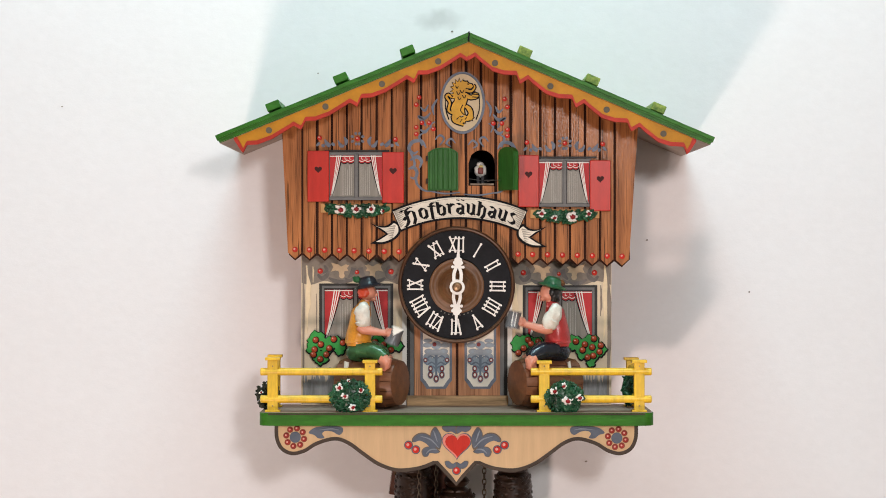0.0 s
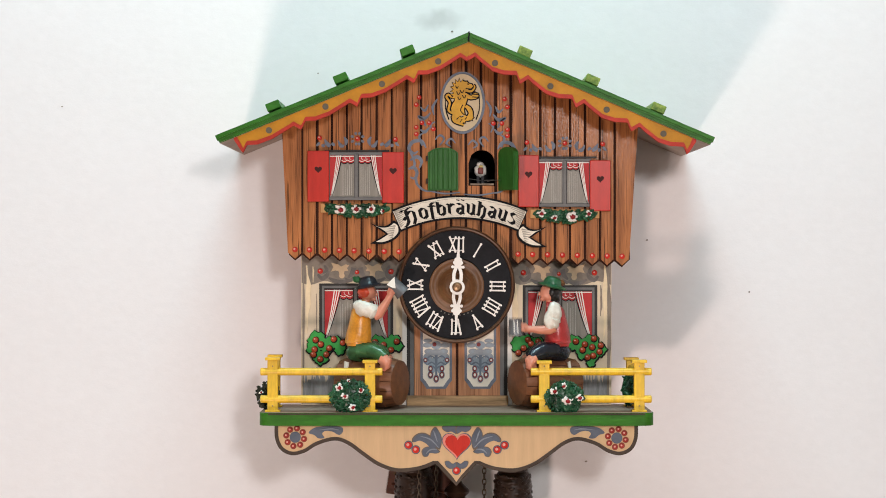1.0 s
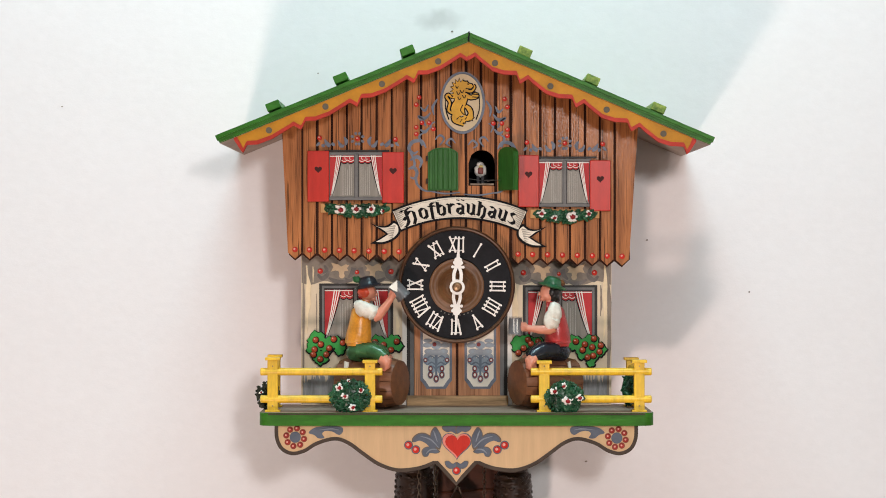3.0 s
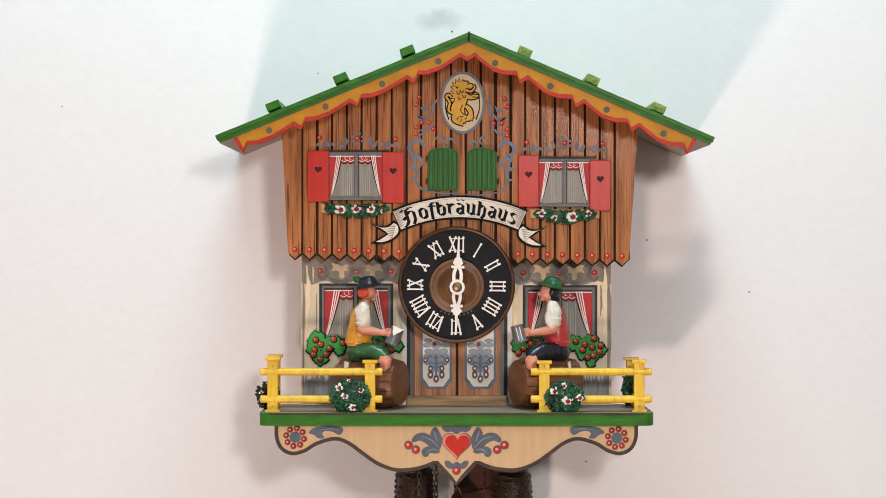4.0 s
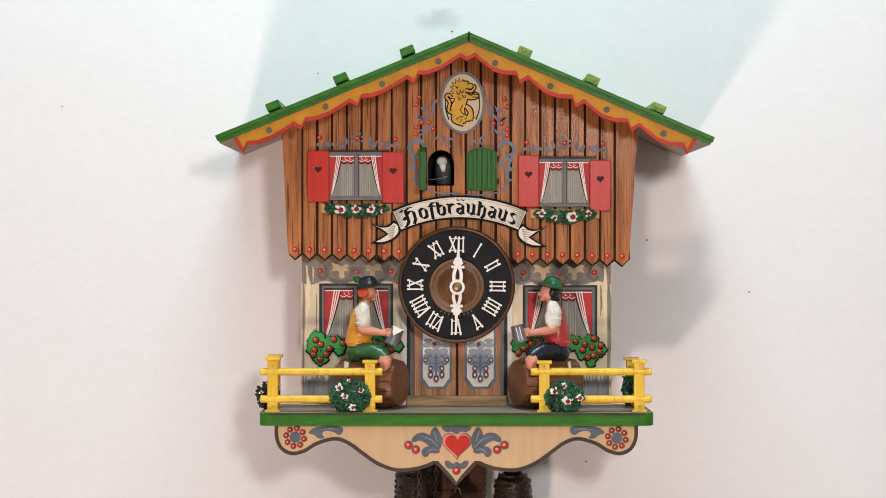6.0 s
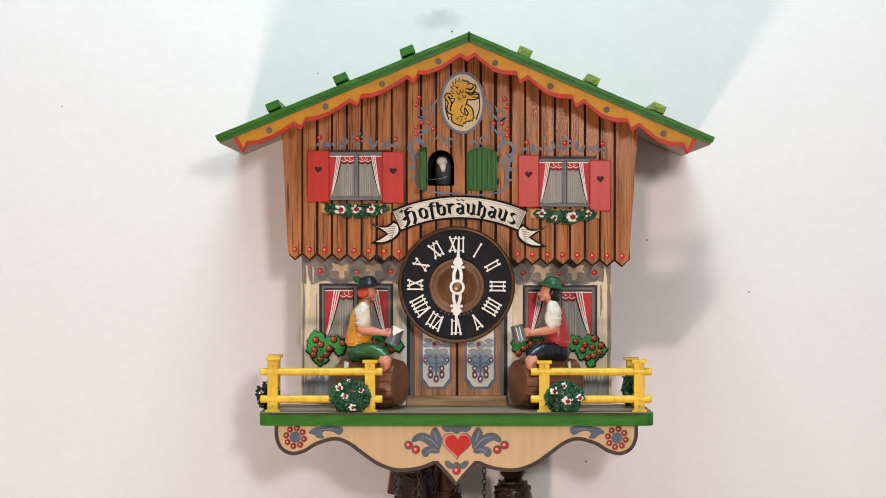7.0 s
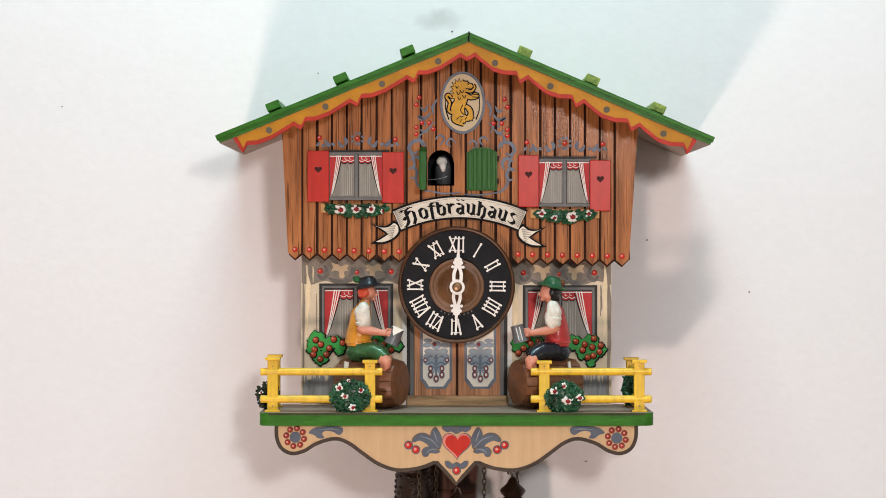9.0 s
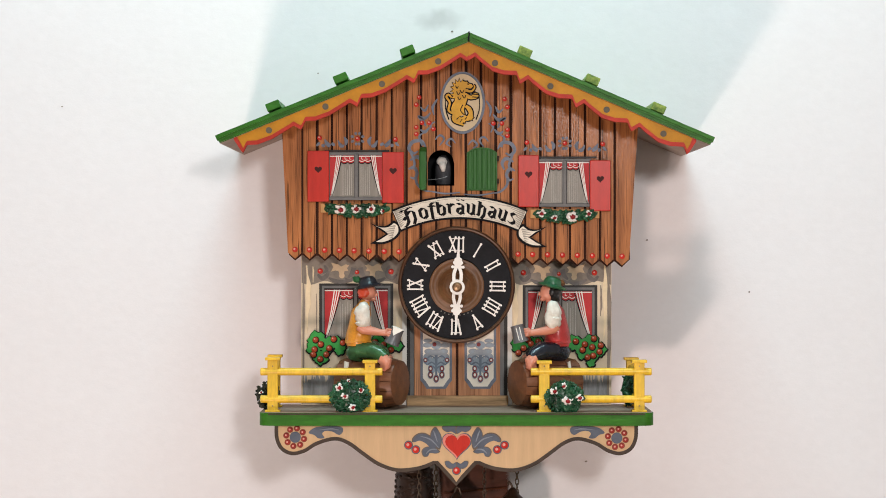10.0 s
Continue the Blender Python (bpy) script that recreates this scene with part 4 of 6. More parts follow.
def pointer(name, ang, lyre, cross, leaf, tip, y):
    """A fretted ivory pointer: a ring, two bowed limbs, a knobbed crossbar, a lobed leaf and a needle."""
    ca, sa = math.cos(radians(ang)), math.sin(radians(ang))
    at = lambda p: (dx + (p[0] * ca + p[1] * sa) * KD, dz + (-p[0] * sa + p[1] * ca) * KD)
    bm = bmesh.new()
    for s in (-1, 1):
        brush(bm, [at((s * x, r)) for x, r in curve(lyre, 5)], [5.8 * KD, 5.8 * KD, 5.8 * KD], y, y + 0.0012)
        disc(bm, at((s * cross[0], cross[1])), 2.7 * KD, y - 0.0001, y + 0.0012)
    brush(bm, [at((-cross[0], cross[1])), at((cross[0], cross[1]))], [4.4 * KD] * 2, y - 0.00005, y + 0.0012)
    half = leaf + [(1.9, leaf[-1][1] + 6), (1.5, tip)]
    prism(bm, [at((-x, r)) for x, r in half] + [at(p) for p in half[::-1]], y - 0.0002, y + 0.0012)
    for x, r in (leaf[1], leaf[2]):
        for s in (-1, 1):
            disc(bm, at((s * (x - 2.6), r)), 3.0 * KD, y - 0.00025, y + 0.0012)
    n = 28
    ring = [(13.4 * math.cos(2 * math.pi * i / n), 13.4 * math.sin(2 * math.pi * i / n)) for i in range(n + 1)]
    inn = [(p[0] * 0.66, p[1] * 0.66) for p in ring]
    strip(bm, [at(p) for p in ring], [at(p) for p in inn], y - 0.0003, y + 0.0012)
    return part(name, bm, M_BONE, clock, "ivory fretted pointer")


pointer("minute_pointer", 2.0, [(6, 11), (6.6, 19), (5.8, 26), (3.0, 34)], (9.3, 35.5), [(3.4, 34), (8.6, 43), (6.2, 49), (3.2, 52), (2.6, 57)], 87, -0.1335)
pointer("hour_pointer", 181.6, [(5.4, 11), (6.0, 18), (4.6, 25), (2.6, 32)], (8.6, 33.5), [(3.4, 32), (9.0, 42.0), (5.6, 46.5), (3.2, 48), (2.6, 53)], 84, -0.1315)
to_front = Matrix.Translation((dx, 0, dz)) @ Matrix.Rotation(math.pi / 2, 4, "X")
bm = bmesh.new()
lathe(bm, [(8.5 * KD, 0.126), (8.5 * KD, 0.1342), (5 * KD, 0.1352), (4.5 * KD, 0.1352), (1.5 * KD, 0.1348)], to_front, 24)
part("dial_nut", bm, mat("bronze", (0.22, 0.13, 0.07), 0.35, 0.15, 60, 0.1, metal=0.7), clock, "bronze centre nut", True, angle=40)

# ---------------------------------------------------------------- ribbon sign with lettering
Y_B = -0.1215
BG = grid(Y_B)
KB = unit(Y_B)
BC, BR = (813.5, 637.0), 270.0


def on_arc(deg, r):
    a = radians(deg)
    return BC[0] + r * math.sin(a), BC[1] - r * math.cos(a)


degs = [-24.5 + 49.0 * i / 40 for i in range(41)]
bm = bmesh.new()
strip(bm, [BG(*on_arc(d, BR + 21)) for d in degs], [BG(*on_arc(d, BR - 21)) for d in degs], Y_B, -0.1190, 1)
strip(bm, [BG(*on_arc(d * 0.988, BR + 17.4)) for d in degs], [BG(*on_arc(d * 0.988, BR - 17.4)) for d in degs], Y_B - 0.0004, -0.1190, 0)
ribbon = part("ribbon_sign", bm, [M_RIB, M_BLACK], clock, "pale painted ribbon sign with black blackletter writing")
bm = bmesh.new()
for s in (-1, 1):
    for k in range(9):
        d0 = 22.5 - 1.0 * k
        brush(bm, [BG(*on_arc(s * 24.0, BR + 16 - k * 3.6)), BG(*on_arc(s * (24 - 7.5 / (1 + 0.35 * k)), BR + 16 - k * 3.2))], [3.4 * KB, 0.4 * KB], Y_B - 0.0006, -0.119)
for k in range(16):
    d0 = -17 + k * 2.3 + random.uniform(-0.8, 0.8)
    brush(bm, [BG(*on_arc(d0, BR + 15 + random.uniform(-2, 1))), BG(*on_arc(d0 + random.uniform(2, 5), BR + 15))], [0.5 * KB, 1.4 * KB, 0.4 * KB], Y_B - 0.0006, -0.119)
    brush(bm, [BG(*on_arc(d0, BR - 15)), BG(*on_arc(d0 + random.uniform(2, 4), BR - 15.5))], [0.5 * KB, 1.2 * KB, 0.4 * KB], Y_B - 0.0006, -0.119)
part("ribbon_shading", bm, M_RIBD, ribbon, "brown painted shading strokes")
for s in (-1, 1):
    f = (lambda u, v: (u, v)) if s < 0 else (lambda u, v: (1623 - u, v + 6))
    out = curve([(655, 395), (670, 400), (685, 399), (697, 390)], 5)[:-1] + curve([(697, 390), (707, 398), (708.5, 412), (699, 424), (680, 432), (655, 431.5)], 5) + [(668, 424), (683, 414.5), (668, 404)]
    inn = curve([(664, 399.5), (674, 403), (687, 402), (697, 395)], 5)[:-1] + curve([(697, 395), (703.5, 400), (704.5, 411), (696, 421), (680, 428), (665, 428.5)], 5) + [(675, 423), (688, 414.5), (675, 405)]
    bm = bmesh.new()
    prism(bm, [BG(*f(*p)) for p in out], Y_B + 0.0003, -0.119, 1)
    prism(bm, [BG(*f(*p)) for p in inn], Y_B - 0.0001, -0.119, 0)
    for k in range(6):
        brush(bm, [BG(*f(700 - k, 400 + k * 4)), BG(*f(682 + 2.5 * abs(k - 2), 402 + k * 4))], [3.2 * KB, 0.4 * KB], Y_B - 0.0003 - 0.00002 * k, -0.119, 2)
    part("ribbon_tail", bm, [M_RIB, M_BLACK, M_RIBD], ribbon, "forked ribbon tail")

# broad-nib letters: polylines on a body of 10 units x-height, drawn with a slanted nib
GLYPH = {
    "H": (15.5, [[(1, 13.5), (3.4, 16), (6, 14), (5.4, 10), (5.4, 2), (3, -1.5), (0, -3)], [(1.4, 4.2), (4.6, 6.4)], [(5.6, 8.2), (9, 10.8), (12, 9), (12, 2), (9.6, -3.2)], [(6.2, 14.2), (9.5, 16.6), (12.2, 15)]]),
    "o": (9.5, [[(5.2, 10), (2, 8), (2, 2), (5, 0), (7.6, 2), (7.6, 7.6), (5.2, 10)]]),
    "f": (7.0, [[(3, -3.5), (3.2, 12.5), (5.2, 15), (8, 14)], [(0.8, 9.6), (6.8, 9.6)]]),
    "b": (9.5, [[(2, 15), (2, 2), (5, 0), (7.6, 2), (7.6, 7.4), (5.4, 9.6), (2.4, 8)]]),
    "r": (7.6, [[(0.8, 8.8), (2.4, 9.8), (2.6, 1.4), (4, 0.2)], [(2.8, 7.6), (5.4, 9.8), (7.4, 8.4)]]),
    "a": (9.8, [[(2.2, 9.2), (5.4, 9.8), (7.2, 8.2), (7.2, 1.4), (9, 0.2)], [(7, 5.6), (3, 5.0), (2, 2.2), (4, 0), (7, 2)]]),
    "u": (9.8, [[(0.8, 9), (2.2, 9.8), (2.2, 1.8), (4.4, 0), (7, 1.8)], [(6, 9.2), (7.2, 9.8), (7.2, 1.4), (9, 0.2)]]),
    "h": (9.6, [[(1.2, 14), (2.4, 15.2), (2.4, 1.2), (1.2, 0)], [(2.6, 7.8), (5.2, 9.8), (7.4, 8), (7.4, 1), (5.2, -3.4)]]),
    "s": (8.4, [[(7.4, 8.6), (4.6, 9.8), (2.2, 8), (3.2, 5.8), (6.4, 4.4), (7.2, 2), (4.6, 0), (1.4, 1)]]),
}


def letter(ch, at, y, dots=False):
    bm = bmesh.new()
    nib = Vector((1.38, -0.85))
    k = 0
    for line in GLYPH[ch][1] + ([[(2.4, 14.6), (2.9, 15.8)], [(6.6, 14.6), (7.1, 15.8)]] if dots else []):
        for p, q in zip(line, line[1:]):
            p, q = Vector(p), Vector(q)
            cr = (q - p).x * nib.y - (q - p).y * nib.x
            if abs(cr) < 0.35:
                n2 = Vector((0.45, 0.45))
            else:
                n2 = nib
            k += 1
            prism(bm, [at(*(p - n2)), at(*(q - n2)), at(*(q + n2)), at(*(p + n2))], y - 0.000012 * k, y + 0.0004)
    return part("letter", bm, M_BLACK, ribbon, "black blackletter character")


word = [("H", 0), ("o", 0), ("f", 0), ("b", 0), ("r", 0), ("a", 1), ("u", 0), ("h", 0), ("a", 0), ("u", 0), ("s", 0)]
total = sum(GLYPH[c][0] for c, _ in word)
pos = -22.4
span = 44.6
for c, dd in word:
    w = GLYPH[c][0] / total * span
    per = span / total

    def place(px, pz, pos=pos):
        body = pz * 0.6 if pz < 0 else min(pz, 10) + max(pz - 10, 0) * 0.52
        return BG(*on_arc(pos + px * per, BR - 13.0 + body * 2.0))

    letter(c, place, Y_B - 0.0008, bool(dd))
    pos += w

# ---------------------------------------------------------------- crest with a heraldic beast
CG = grid(-0.1225)
KC = unit(-0.1225)
bm = bmesh.new()
for rx, rz, mi, y in ((40, 55, 0, -0.1215), (35.5, 50.5, 1, -0.1225)):
    x, z = CG(818.5, 182)
    disc(bm, (x, z), rx * KC, y, -0.1188, mi, 48, rz * KC)
crest = part("crest", bm, [M_BLUE, mat("crest_cream", (0.58, 0.47, 0.30), 0.55, 0.08, 50, 0.1)], clock, "oval cream crest with a golden heraldic animal")
bm = bmesh.new()


def jag(bm, u, v, ru, rv, n, depth, y, mi, turn=0.0):
    pts = []
    for i in range(2 * n):
        a = math.pi * i / n + turn
        f = 1.0 if i % 2 == 0 else depth
        pts.append(CG(u + ru * f * math.cos(a), v + rv * f * math.sin(a)))
    prism(bm, pts, y, -0.1222, mi)


limbs = [([(820, 168), (815, 181), (810, 193), (813, 206)], (20, 22, 26, 22)), ([(824, 188), (830, 193), (833, 201), (828, 209)], (6, 9, 9, 6)), ([(806, 203), (804, 212), (811, 217), (821, 222)], (12, 9, 8, 3)),
         ([(820, 207), (828, 211), (834, 210)], (10, 8, 3)), ([(822, 167), (833, 173), (844, 170)], (8, 8, 7)), ([(824, 160), (834, 162), (840, 155), (838, 150)], (6, 5, 4, 2)),
         ([(804, 202), (794, 196), (796, 182), (790, 172), (794, 168), (799, 173)], (5, 5, 5, 5, 5, 4))]
tufts = [(813, 158, 15, 18, 14, 0.66, 0.2), (812, 169, 14, 12, 11, 0.66, 0.4), (822, 152, 10, 8, 9, 0.86, 0.3), (830, 153, 7, 4.5, 7, 0.9, 0.1), (807, 207, 8, 9, 9, 0.74, 0.3), (817, 213, 9, 6, 9, 0.72, 0.1), (833, 207, 5, 7, 8, 0.72, 0.2), (841, 170, 6, 5.5, 8, 0.85, 0.0)]
for grow, mi, y in ((4.6, 1, -0.1228), (0.0, 0, -0.1231)):
    for i, (pts, w) in enumerate(limbs):
        brush(bm, curve([CG(*p) for p in pts], 5), [(x * 0.92 + grow - 1.0) * KC for x in w], y - 0.00001 * i, -0.1222, mi)
    for i, (u, v, ru, rv, n, dp, tn) in enumerate(tufts):
        jag(bm, u, v, ru + grow * 0.55, rv + grow * 0.55, n, dp, y - 0.00008 - 0.00001 * i, mi, tn)
for row in ([(814, 160), (818, 165), (821, 160)], [(808, 162), (811, 168), (814, 164)], [(806, 152), (809, 157), (811, 153)], [(818, 169), (822, 174), (824, 169)], [(810, 172), (813, 177), (816, 173)], [(827, 149), (830, 150)],
            [(824, 157), (831, 158)], [(836, 167), (846, 168)], [(836, 172), (846, 173)], [(819, 186), (815, 196), (822, 204)], [(826, 196), (829, 202)], [(808, 212), (812, 208)], [(814, 217), (818, 211)], [(823, 212), (826, 208)]):
    brush(bm, curve([CG(*p) for p in row], 4), [1.7 * KC, 1.3 * KC], -0.1236, -0.1222, 1)
for s in (-1, 1):
    brush(bm, curve([CG(818.5 + s * 24, 212), CG(818.5 + s * 30, 192), CG(818.5 + s * 29.5, 166)], 5), [2.4 * KC, 1.2 * KC], -0.1229, -0.1222, 1)
part("golden_beast", bm, [M_GOLD, M_BLACK], crest, "golden rearing heraldic animal")

# ---------------------------------------------------------------- scrollwork and dots on the planks
Y_P = -0.1194


def stroke(bm, pts, w, k=0):
    brush(bm, curve([UP(*p) for p in pts], 5), [x * K_UP * 0.75 for x in w], Y_P - 0.00004 * k, -0.1186)


for s, cx in ((-1, 818.0), (1, 816.5)):
    m = lambda u, v: (cx + s * u, v + (3 if s > 0 else 0))
    rows = [([(64, 262), (72, 250), (88, 252), (94, 264), (86, 272), (78, 268)], (3, 8, 9, 7, 3)), ([(92, 284), (80, 278), (72, 286), (76, 298)], (4, 9, 8, 3)),
            ([(95, 300), (86, 296), (80, 306), (84, 316), (92, 314)], (3, 8, 7, 3)), ([(82, 312), (80, 326), (68, 337), (56, 339)], (7, 6, 5, 2)),
            ([(70, 258), (76, 242), (68, 236)], (6, 5, 2)), ([(40, 258), (32, 246), (40, 240), (48, 248)], (2, 5, 5, 2)), ([(12, 254), (20, 246), (28, 254), (20, 260)], (2, 5, 5, 2)),
            ([(56, 339), (30, 343), (4, 341)], (3, 4, 2)), ([(56, 200), (66, 210), (78, 206), (70, 214), (64, 224)], (3, 8, 4, 8, 3)), ([(60, 186), (66, 196), (74, 190)], (2, 7, 2)),
            ([(58, 226), (66, 234), (74, 230)], (3, 8, 3)), ([(44, 176), (52, 190), (50, 204)], (3, 7, 2)), ([(48, 216), (56, 222), (52, 232)], (2, 5, 2)), ([(92, 268), (84, 290), (90, 300)], (5, 6, 4))]
    for k, (pts, w) in enumerate(rows):
        bm = bmesh.new()
        stroke(bm, [m(*p) for p in pts], w, k)
        part("painted_scroll", bm, M_BLUE, upper, "slate blue painted scrollwork")
for c, dv in ((633, 0), (999.5, 8)):
    k = 0
    for s in (-1, 1):
        motif = [([(6 * math.cos(t) + 1, 246 + 7 * math.sin(t)), (12 * math.cos(t) + 1, 246 + 12 * math.sin(t))], (4, 7, 3)) for t in (-1.3, -0.4, 0.5, 1.4)]
        motif += [([(22, 258), (20, 250), (24, 243)], (3, 9, 3)), ([(24, 259), (30, 258), (35, 249)], (5, 9, 2)), ([(40, 258), (46, 254)], (3, 8, 4)), ([(48, 259), (54, 255), (58, 247)], (8, 10, 2)), ([(58, 258), (64, 258)], (7, 8, 3)), ([(67, 253), (73, 259)], (4, 7, 2))]
        for pts, w in motif:
            k += 1
            bm = bmesh.new()
            stroke(bm, [(c + s * u, v + dv) for u, v in pts], w, k)
            part("painted_scroll", bm, M_BLUE, upper, "slate blue painted scrollwork")
    for du in (-67, 0, 67):
        bm = bmesh.new()
        dot(bm, UP(c + du, 246 + dv + du * 0.02), Y_P - 0.0004, 4.4 * K_UP)
        dot(bm, UP(c + du - 1, 245 + dv + du * 0.02), Y_P - 0.0012, 1.6 * K_UP, 1)
        part("painted_dot", bm, [M_BERRY, M_SHINE], upper, "red painted dot")
for u, v in ((742, 173), (737, 186), (747, 218), (760, 218), (737, 226), (767, 229), (737, 238), (893, 176), (898, 190), (873, 219), (888, 219), (898, 230), (898, 241)):
    bm = bmesh.new()
    dot(bm, UP(u, v), Y_P - 0.0004, 4.2 * K_UP)
    dot(bm, UP(u - 1, v - 1), Y_P - 0.0012, 1.5 * K_UP, 1)
    part("painted_dot", bm, [M_BERRY, M_SHINE], upper, "red painted dot")

# ---------------------------------------------------------------- paint on the apron
bm = bmesh.new()
heart(bm, AP, 808.5, 786.5, 27, Y_AP - 0.0004, Y_AP, 1, 1.0)
# pink heart peeping out at the left as a painted highlight
heart(bm, AP, 808.0, 786.2, 25, Y_AP - 0.0006, Y_AP, 2, 1.0)
heart(bm, AP, 810, 787, 22.3, Y_AP - 0.0009, Y_AP, 0, 1.0)
part("painted_heart", bm, [M_SHUT, M_BLUED, mat("pink_edge_paint", (0.72, 0.24, 0.19), 0.5)], apron, "red painted heart with pale rim")
M_LEAFRIM = mat("leaf_rim_paint", (0.15, 0.115, 0.085), 0.6, 0.15, 60)
M_VEIN = mat("pale_blue_paint", (0.22, 0.25, 0.29), 0.6, 0.1, 60)
k = 0
for s in (-1, 1):
    q = lambda u, v: AP(808 + s * u, v)
    for pts in ([(30, 796), (26, 776), (33, 760), (39, 756), (46, 766), (45, 784)], [(34, 797), (40, 778), (54, 767), (68, 767), (78, 775), (78, 783), (66, 780), (53, 786), (43, 797)],
                [(29, 799), (40, 792), (54, 791), (62, 798), (59, 808), (51, 808), (47, 802), (36, 803)], [(0, 754), (24, 754), (25, 760), (17, 765), (9, 764), (0, 768)],
                [(0, 818), (7, 821), (14, 816), (21, 817), (19, 825), (12, 830), (5, 829), (0, 826)]):
        k += 1
        bm = bmesh.new()
        rim = [q(*p) for p in curve(pts, 4, True)]
        prism(bm, rim, Y_AP - 0.0003 - 0.00003 * k, Y_AP, 1)
        mid = Vector((sum(p[0] for p in rim), sum(p[1] for p in rim))) / len(rim)
        prism(bm, [tuple(mid + (Vector(p) - mid) * 0.88) for p in rim], Y_AP - 0.0004 - 0.00003 * k, Y_AP, 0)
        part("painted_leaf", bm, [M_BLUED, M_LEAFRIM], apron, "slate blue painted leaf with a brown rim")
    k += 1
    bm = bmesh.new()
    prism(bm, [q(*p) for p in curve([(262, 766), (250, 757), (226, 754.5), (204, 756), (201, 764), (208, 770), (220, 764), (232, 763), (238, 768), (234, 775), (244, 776), (252, 770)], 4, True)], Y_AP - 0.0003 - 0.00003 * k, Y_AP)
    part("painted_leaf", bm, M_BLUED, apron, "slate blue painted leaf")
for s in (-1, 1):
    for pts in ([(32, 792), (46, 778), (64, 772)], [(34, 782), (38, 770), (41, 762)], [(34, 795), (46, 796), (54, 803)], [(208, 761), (222, 759), (244, 761)]):
        bm = bmesh.new()
        brush(bm, curve([AP(808 + s * u, v) for u, v in pts], 5), [1.0 * K_LOW, 2.6 * K_LOW, 0.6 * K_LOW], Y_AP - 0.0011, Y_AP)
        part("painted_vein", bm, M_VEIN, apron)
    for u, v in ((85, 788), (72, 796)) + (((0, 833),) if s > 0 else ()):
        bm = bmesh.new()
        x, z = AP(808 + s * u, v)
        disc(bm, (x, z), 7.6 * K_LOW, Y_AP - 0.0004, Y_AP, 2)
        dot(bm, (x, z), Y_AP - 0.0006, 6.0 * K_LOW)
        dot(bm, (x - 0.0005, z + 0.0005), Y_AP - 0.0016, 2.6 * K_LOW, 1)
        part("painted_dot", bm, [M_BERRY, M_SHINE, M_BLUED], apron, "red painted dot")
    cu, cv = (522.5, 774) if s < 0 else (1091.5, 775.5)
    bm = bmesh.new()
    disc(bm, AP(cu, cv), 9.5 * K_LOW, Y_AP - 0.0005, Y_AP)
    rosette = part("painted_rosette", bm, M_BLUED, apron, "blue rosette ringed by red dots")
    for i in range(8):
        a = math.pi * i / 4 + 0.2
        bm = bmesh.new()
        x, z = AP(cu + 16 * math.cos(a), cv + 16 * math.sin(a))
        disc(bm, (x, z), 5.4 * K_LOW, Y_AP - 0.0004, Y_AP, 2, 12)
        dot(bm, (x, z), Y_AP - 0.0006, 4.0 * K_LOW)
        dot(bm, (x - 0.0003, z + 0.0003), Y_AP - 0.0014, 1.7 * K_LOW, 1)
        part("painted_dot", bm, [M_BERRYD, M_SHINE, mat("rust_paint", (0.25, 0.06, 0.04), 0.6)], rosette, "red painted dot")

# ---------------------------------------------------------------- bird doors and birds
def bird_door(u0, u1, side):
    """A green grooved leaf; side -1: hinged at its left edge, 1: at its right edge."""
    yb, yf = -0.1195, -0.1240
    g = grid(-0.1225)
    v_low, v_sh, v_top = 337.5, 271.0, 261.5
    top = lambda u: v_top + (v_sh - v_top) * abs((u - (u0 + u1) / 2) / ((u1 - u0) / 2)) ** 2.6
    us = [u0 + (u1 - u0) * i / 12 for i in range(13)]
    bm = bmesh.new()
    prism(bm, [g(u, top(u)) for u in us] + [g(u1, v_low), g(u0, v_low)], yf, yb)
    bmesh.ops.bevel(bm, geom=[e for e in bm.edges if abs(e.verts[0].co.y - e.verts[1].co.y) < 1e-6], offset=0.0005, segments=2, affect="EDGES")
    hx = g(u0 - 1, 0)[0] if side < 0 else g(u1 + 1, 0)[0]
    hinge = (hx, yb, g(0, v_low)[1])
    leaf = part("bird_door", bm, M_DOOR, clock, "green grooved wooden bird door", pivot=hinge)
    n = 6
    for i in range(n):
        a, b = u0 + 2 + (u1 - u0 - 4) * i / n + 0.7, u0 + 2 + (u1 - u0 - 4) * (i + 1) / n - 0.7
        bm = bmesh.new()
        prism(bm, [g(a, top(a) + 2), g(b, top(b) + 2), g(b, v_low - 2), g(a, v_low - 2)], yf - 0.0007, yf + 0.0002)
        bmesh.ops.bevel(bm, geom=[e for e in bm.edges if all(v.co.y < yf for v in e.verts)], offset=0.0005, segments=1, affect="EDGES")
        s = part("slat", bm, M_DOOR, leaf)
    for v in (281, 321):
        bm = bmesh.new()
        x, z = g(u0 - 1 if side < 0 else u1 + 1, v)
        tube(bm, [(x, yf + 0.0006, z - 0.002), (x, yf + 0.0006, z + 0.002)], 0.0011, 8)
        part("hinge", bm, M_CHAIN, leaf, "small brass hinge")
    bm = bmesh.new()
    wx = g(u0 + 7 if side < 0 else u1 - 9, 0)[0]
    z0, z1 = g(0, 319)[1], g(0, 313 if side < 0 else 322)[1]
    tube(bm, [(wx, yb, z0), (wx - side * 0.001, yb + 0.009, z0 + 0.3 * (z1 - z0)), (wx, yb + (0.016 if side < 0 else 0.012), z1)], 0.0003, 6)
    part("wire", bm, M_WIRE, leaf, "thin steel wire link")
    return leaf


door_left = bird_door(757, 811, -1)
door_right = bird_door(826, 880, 1)

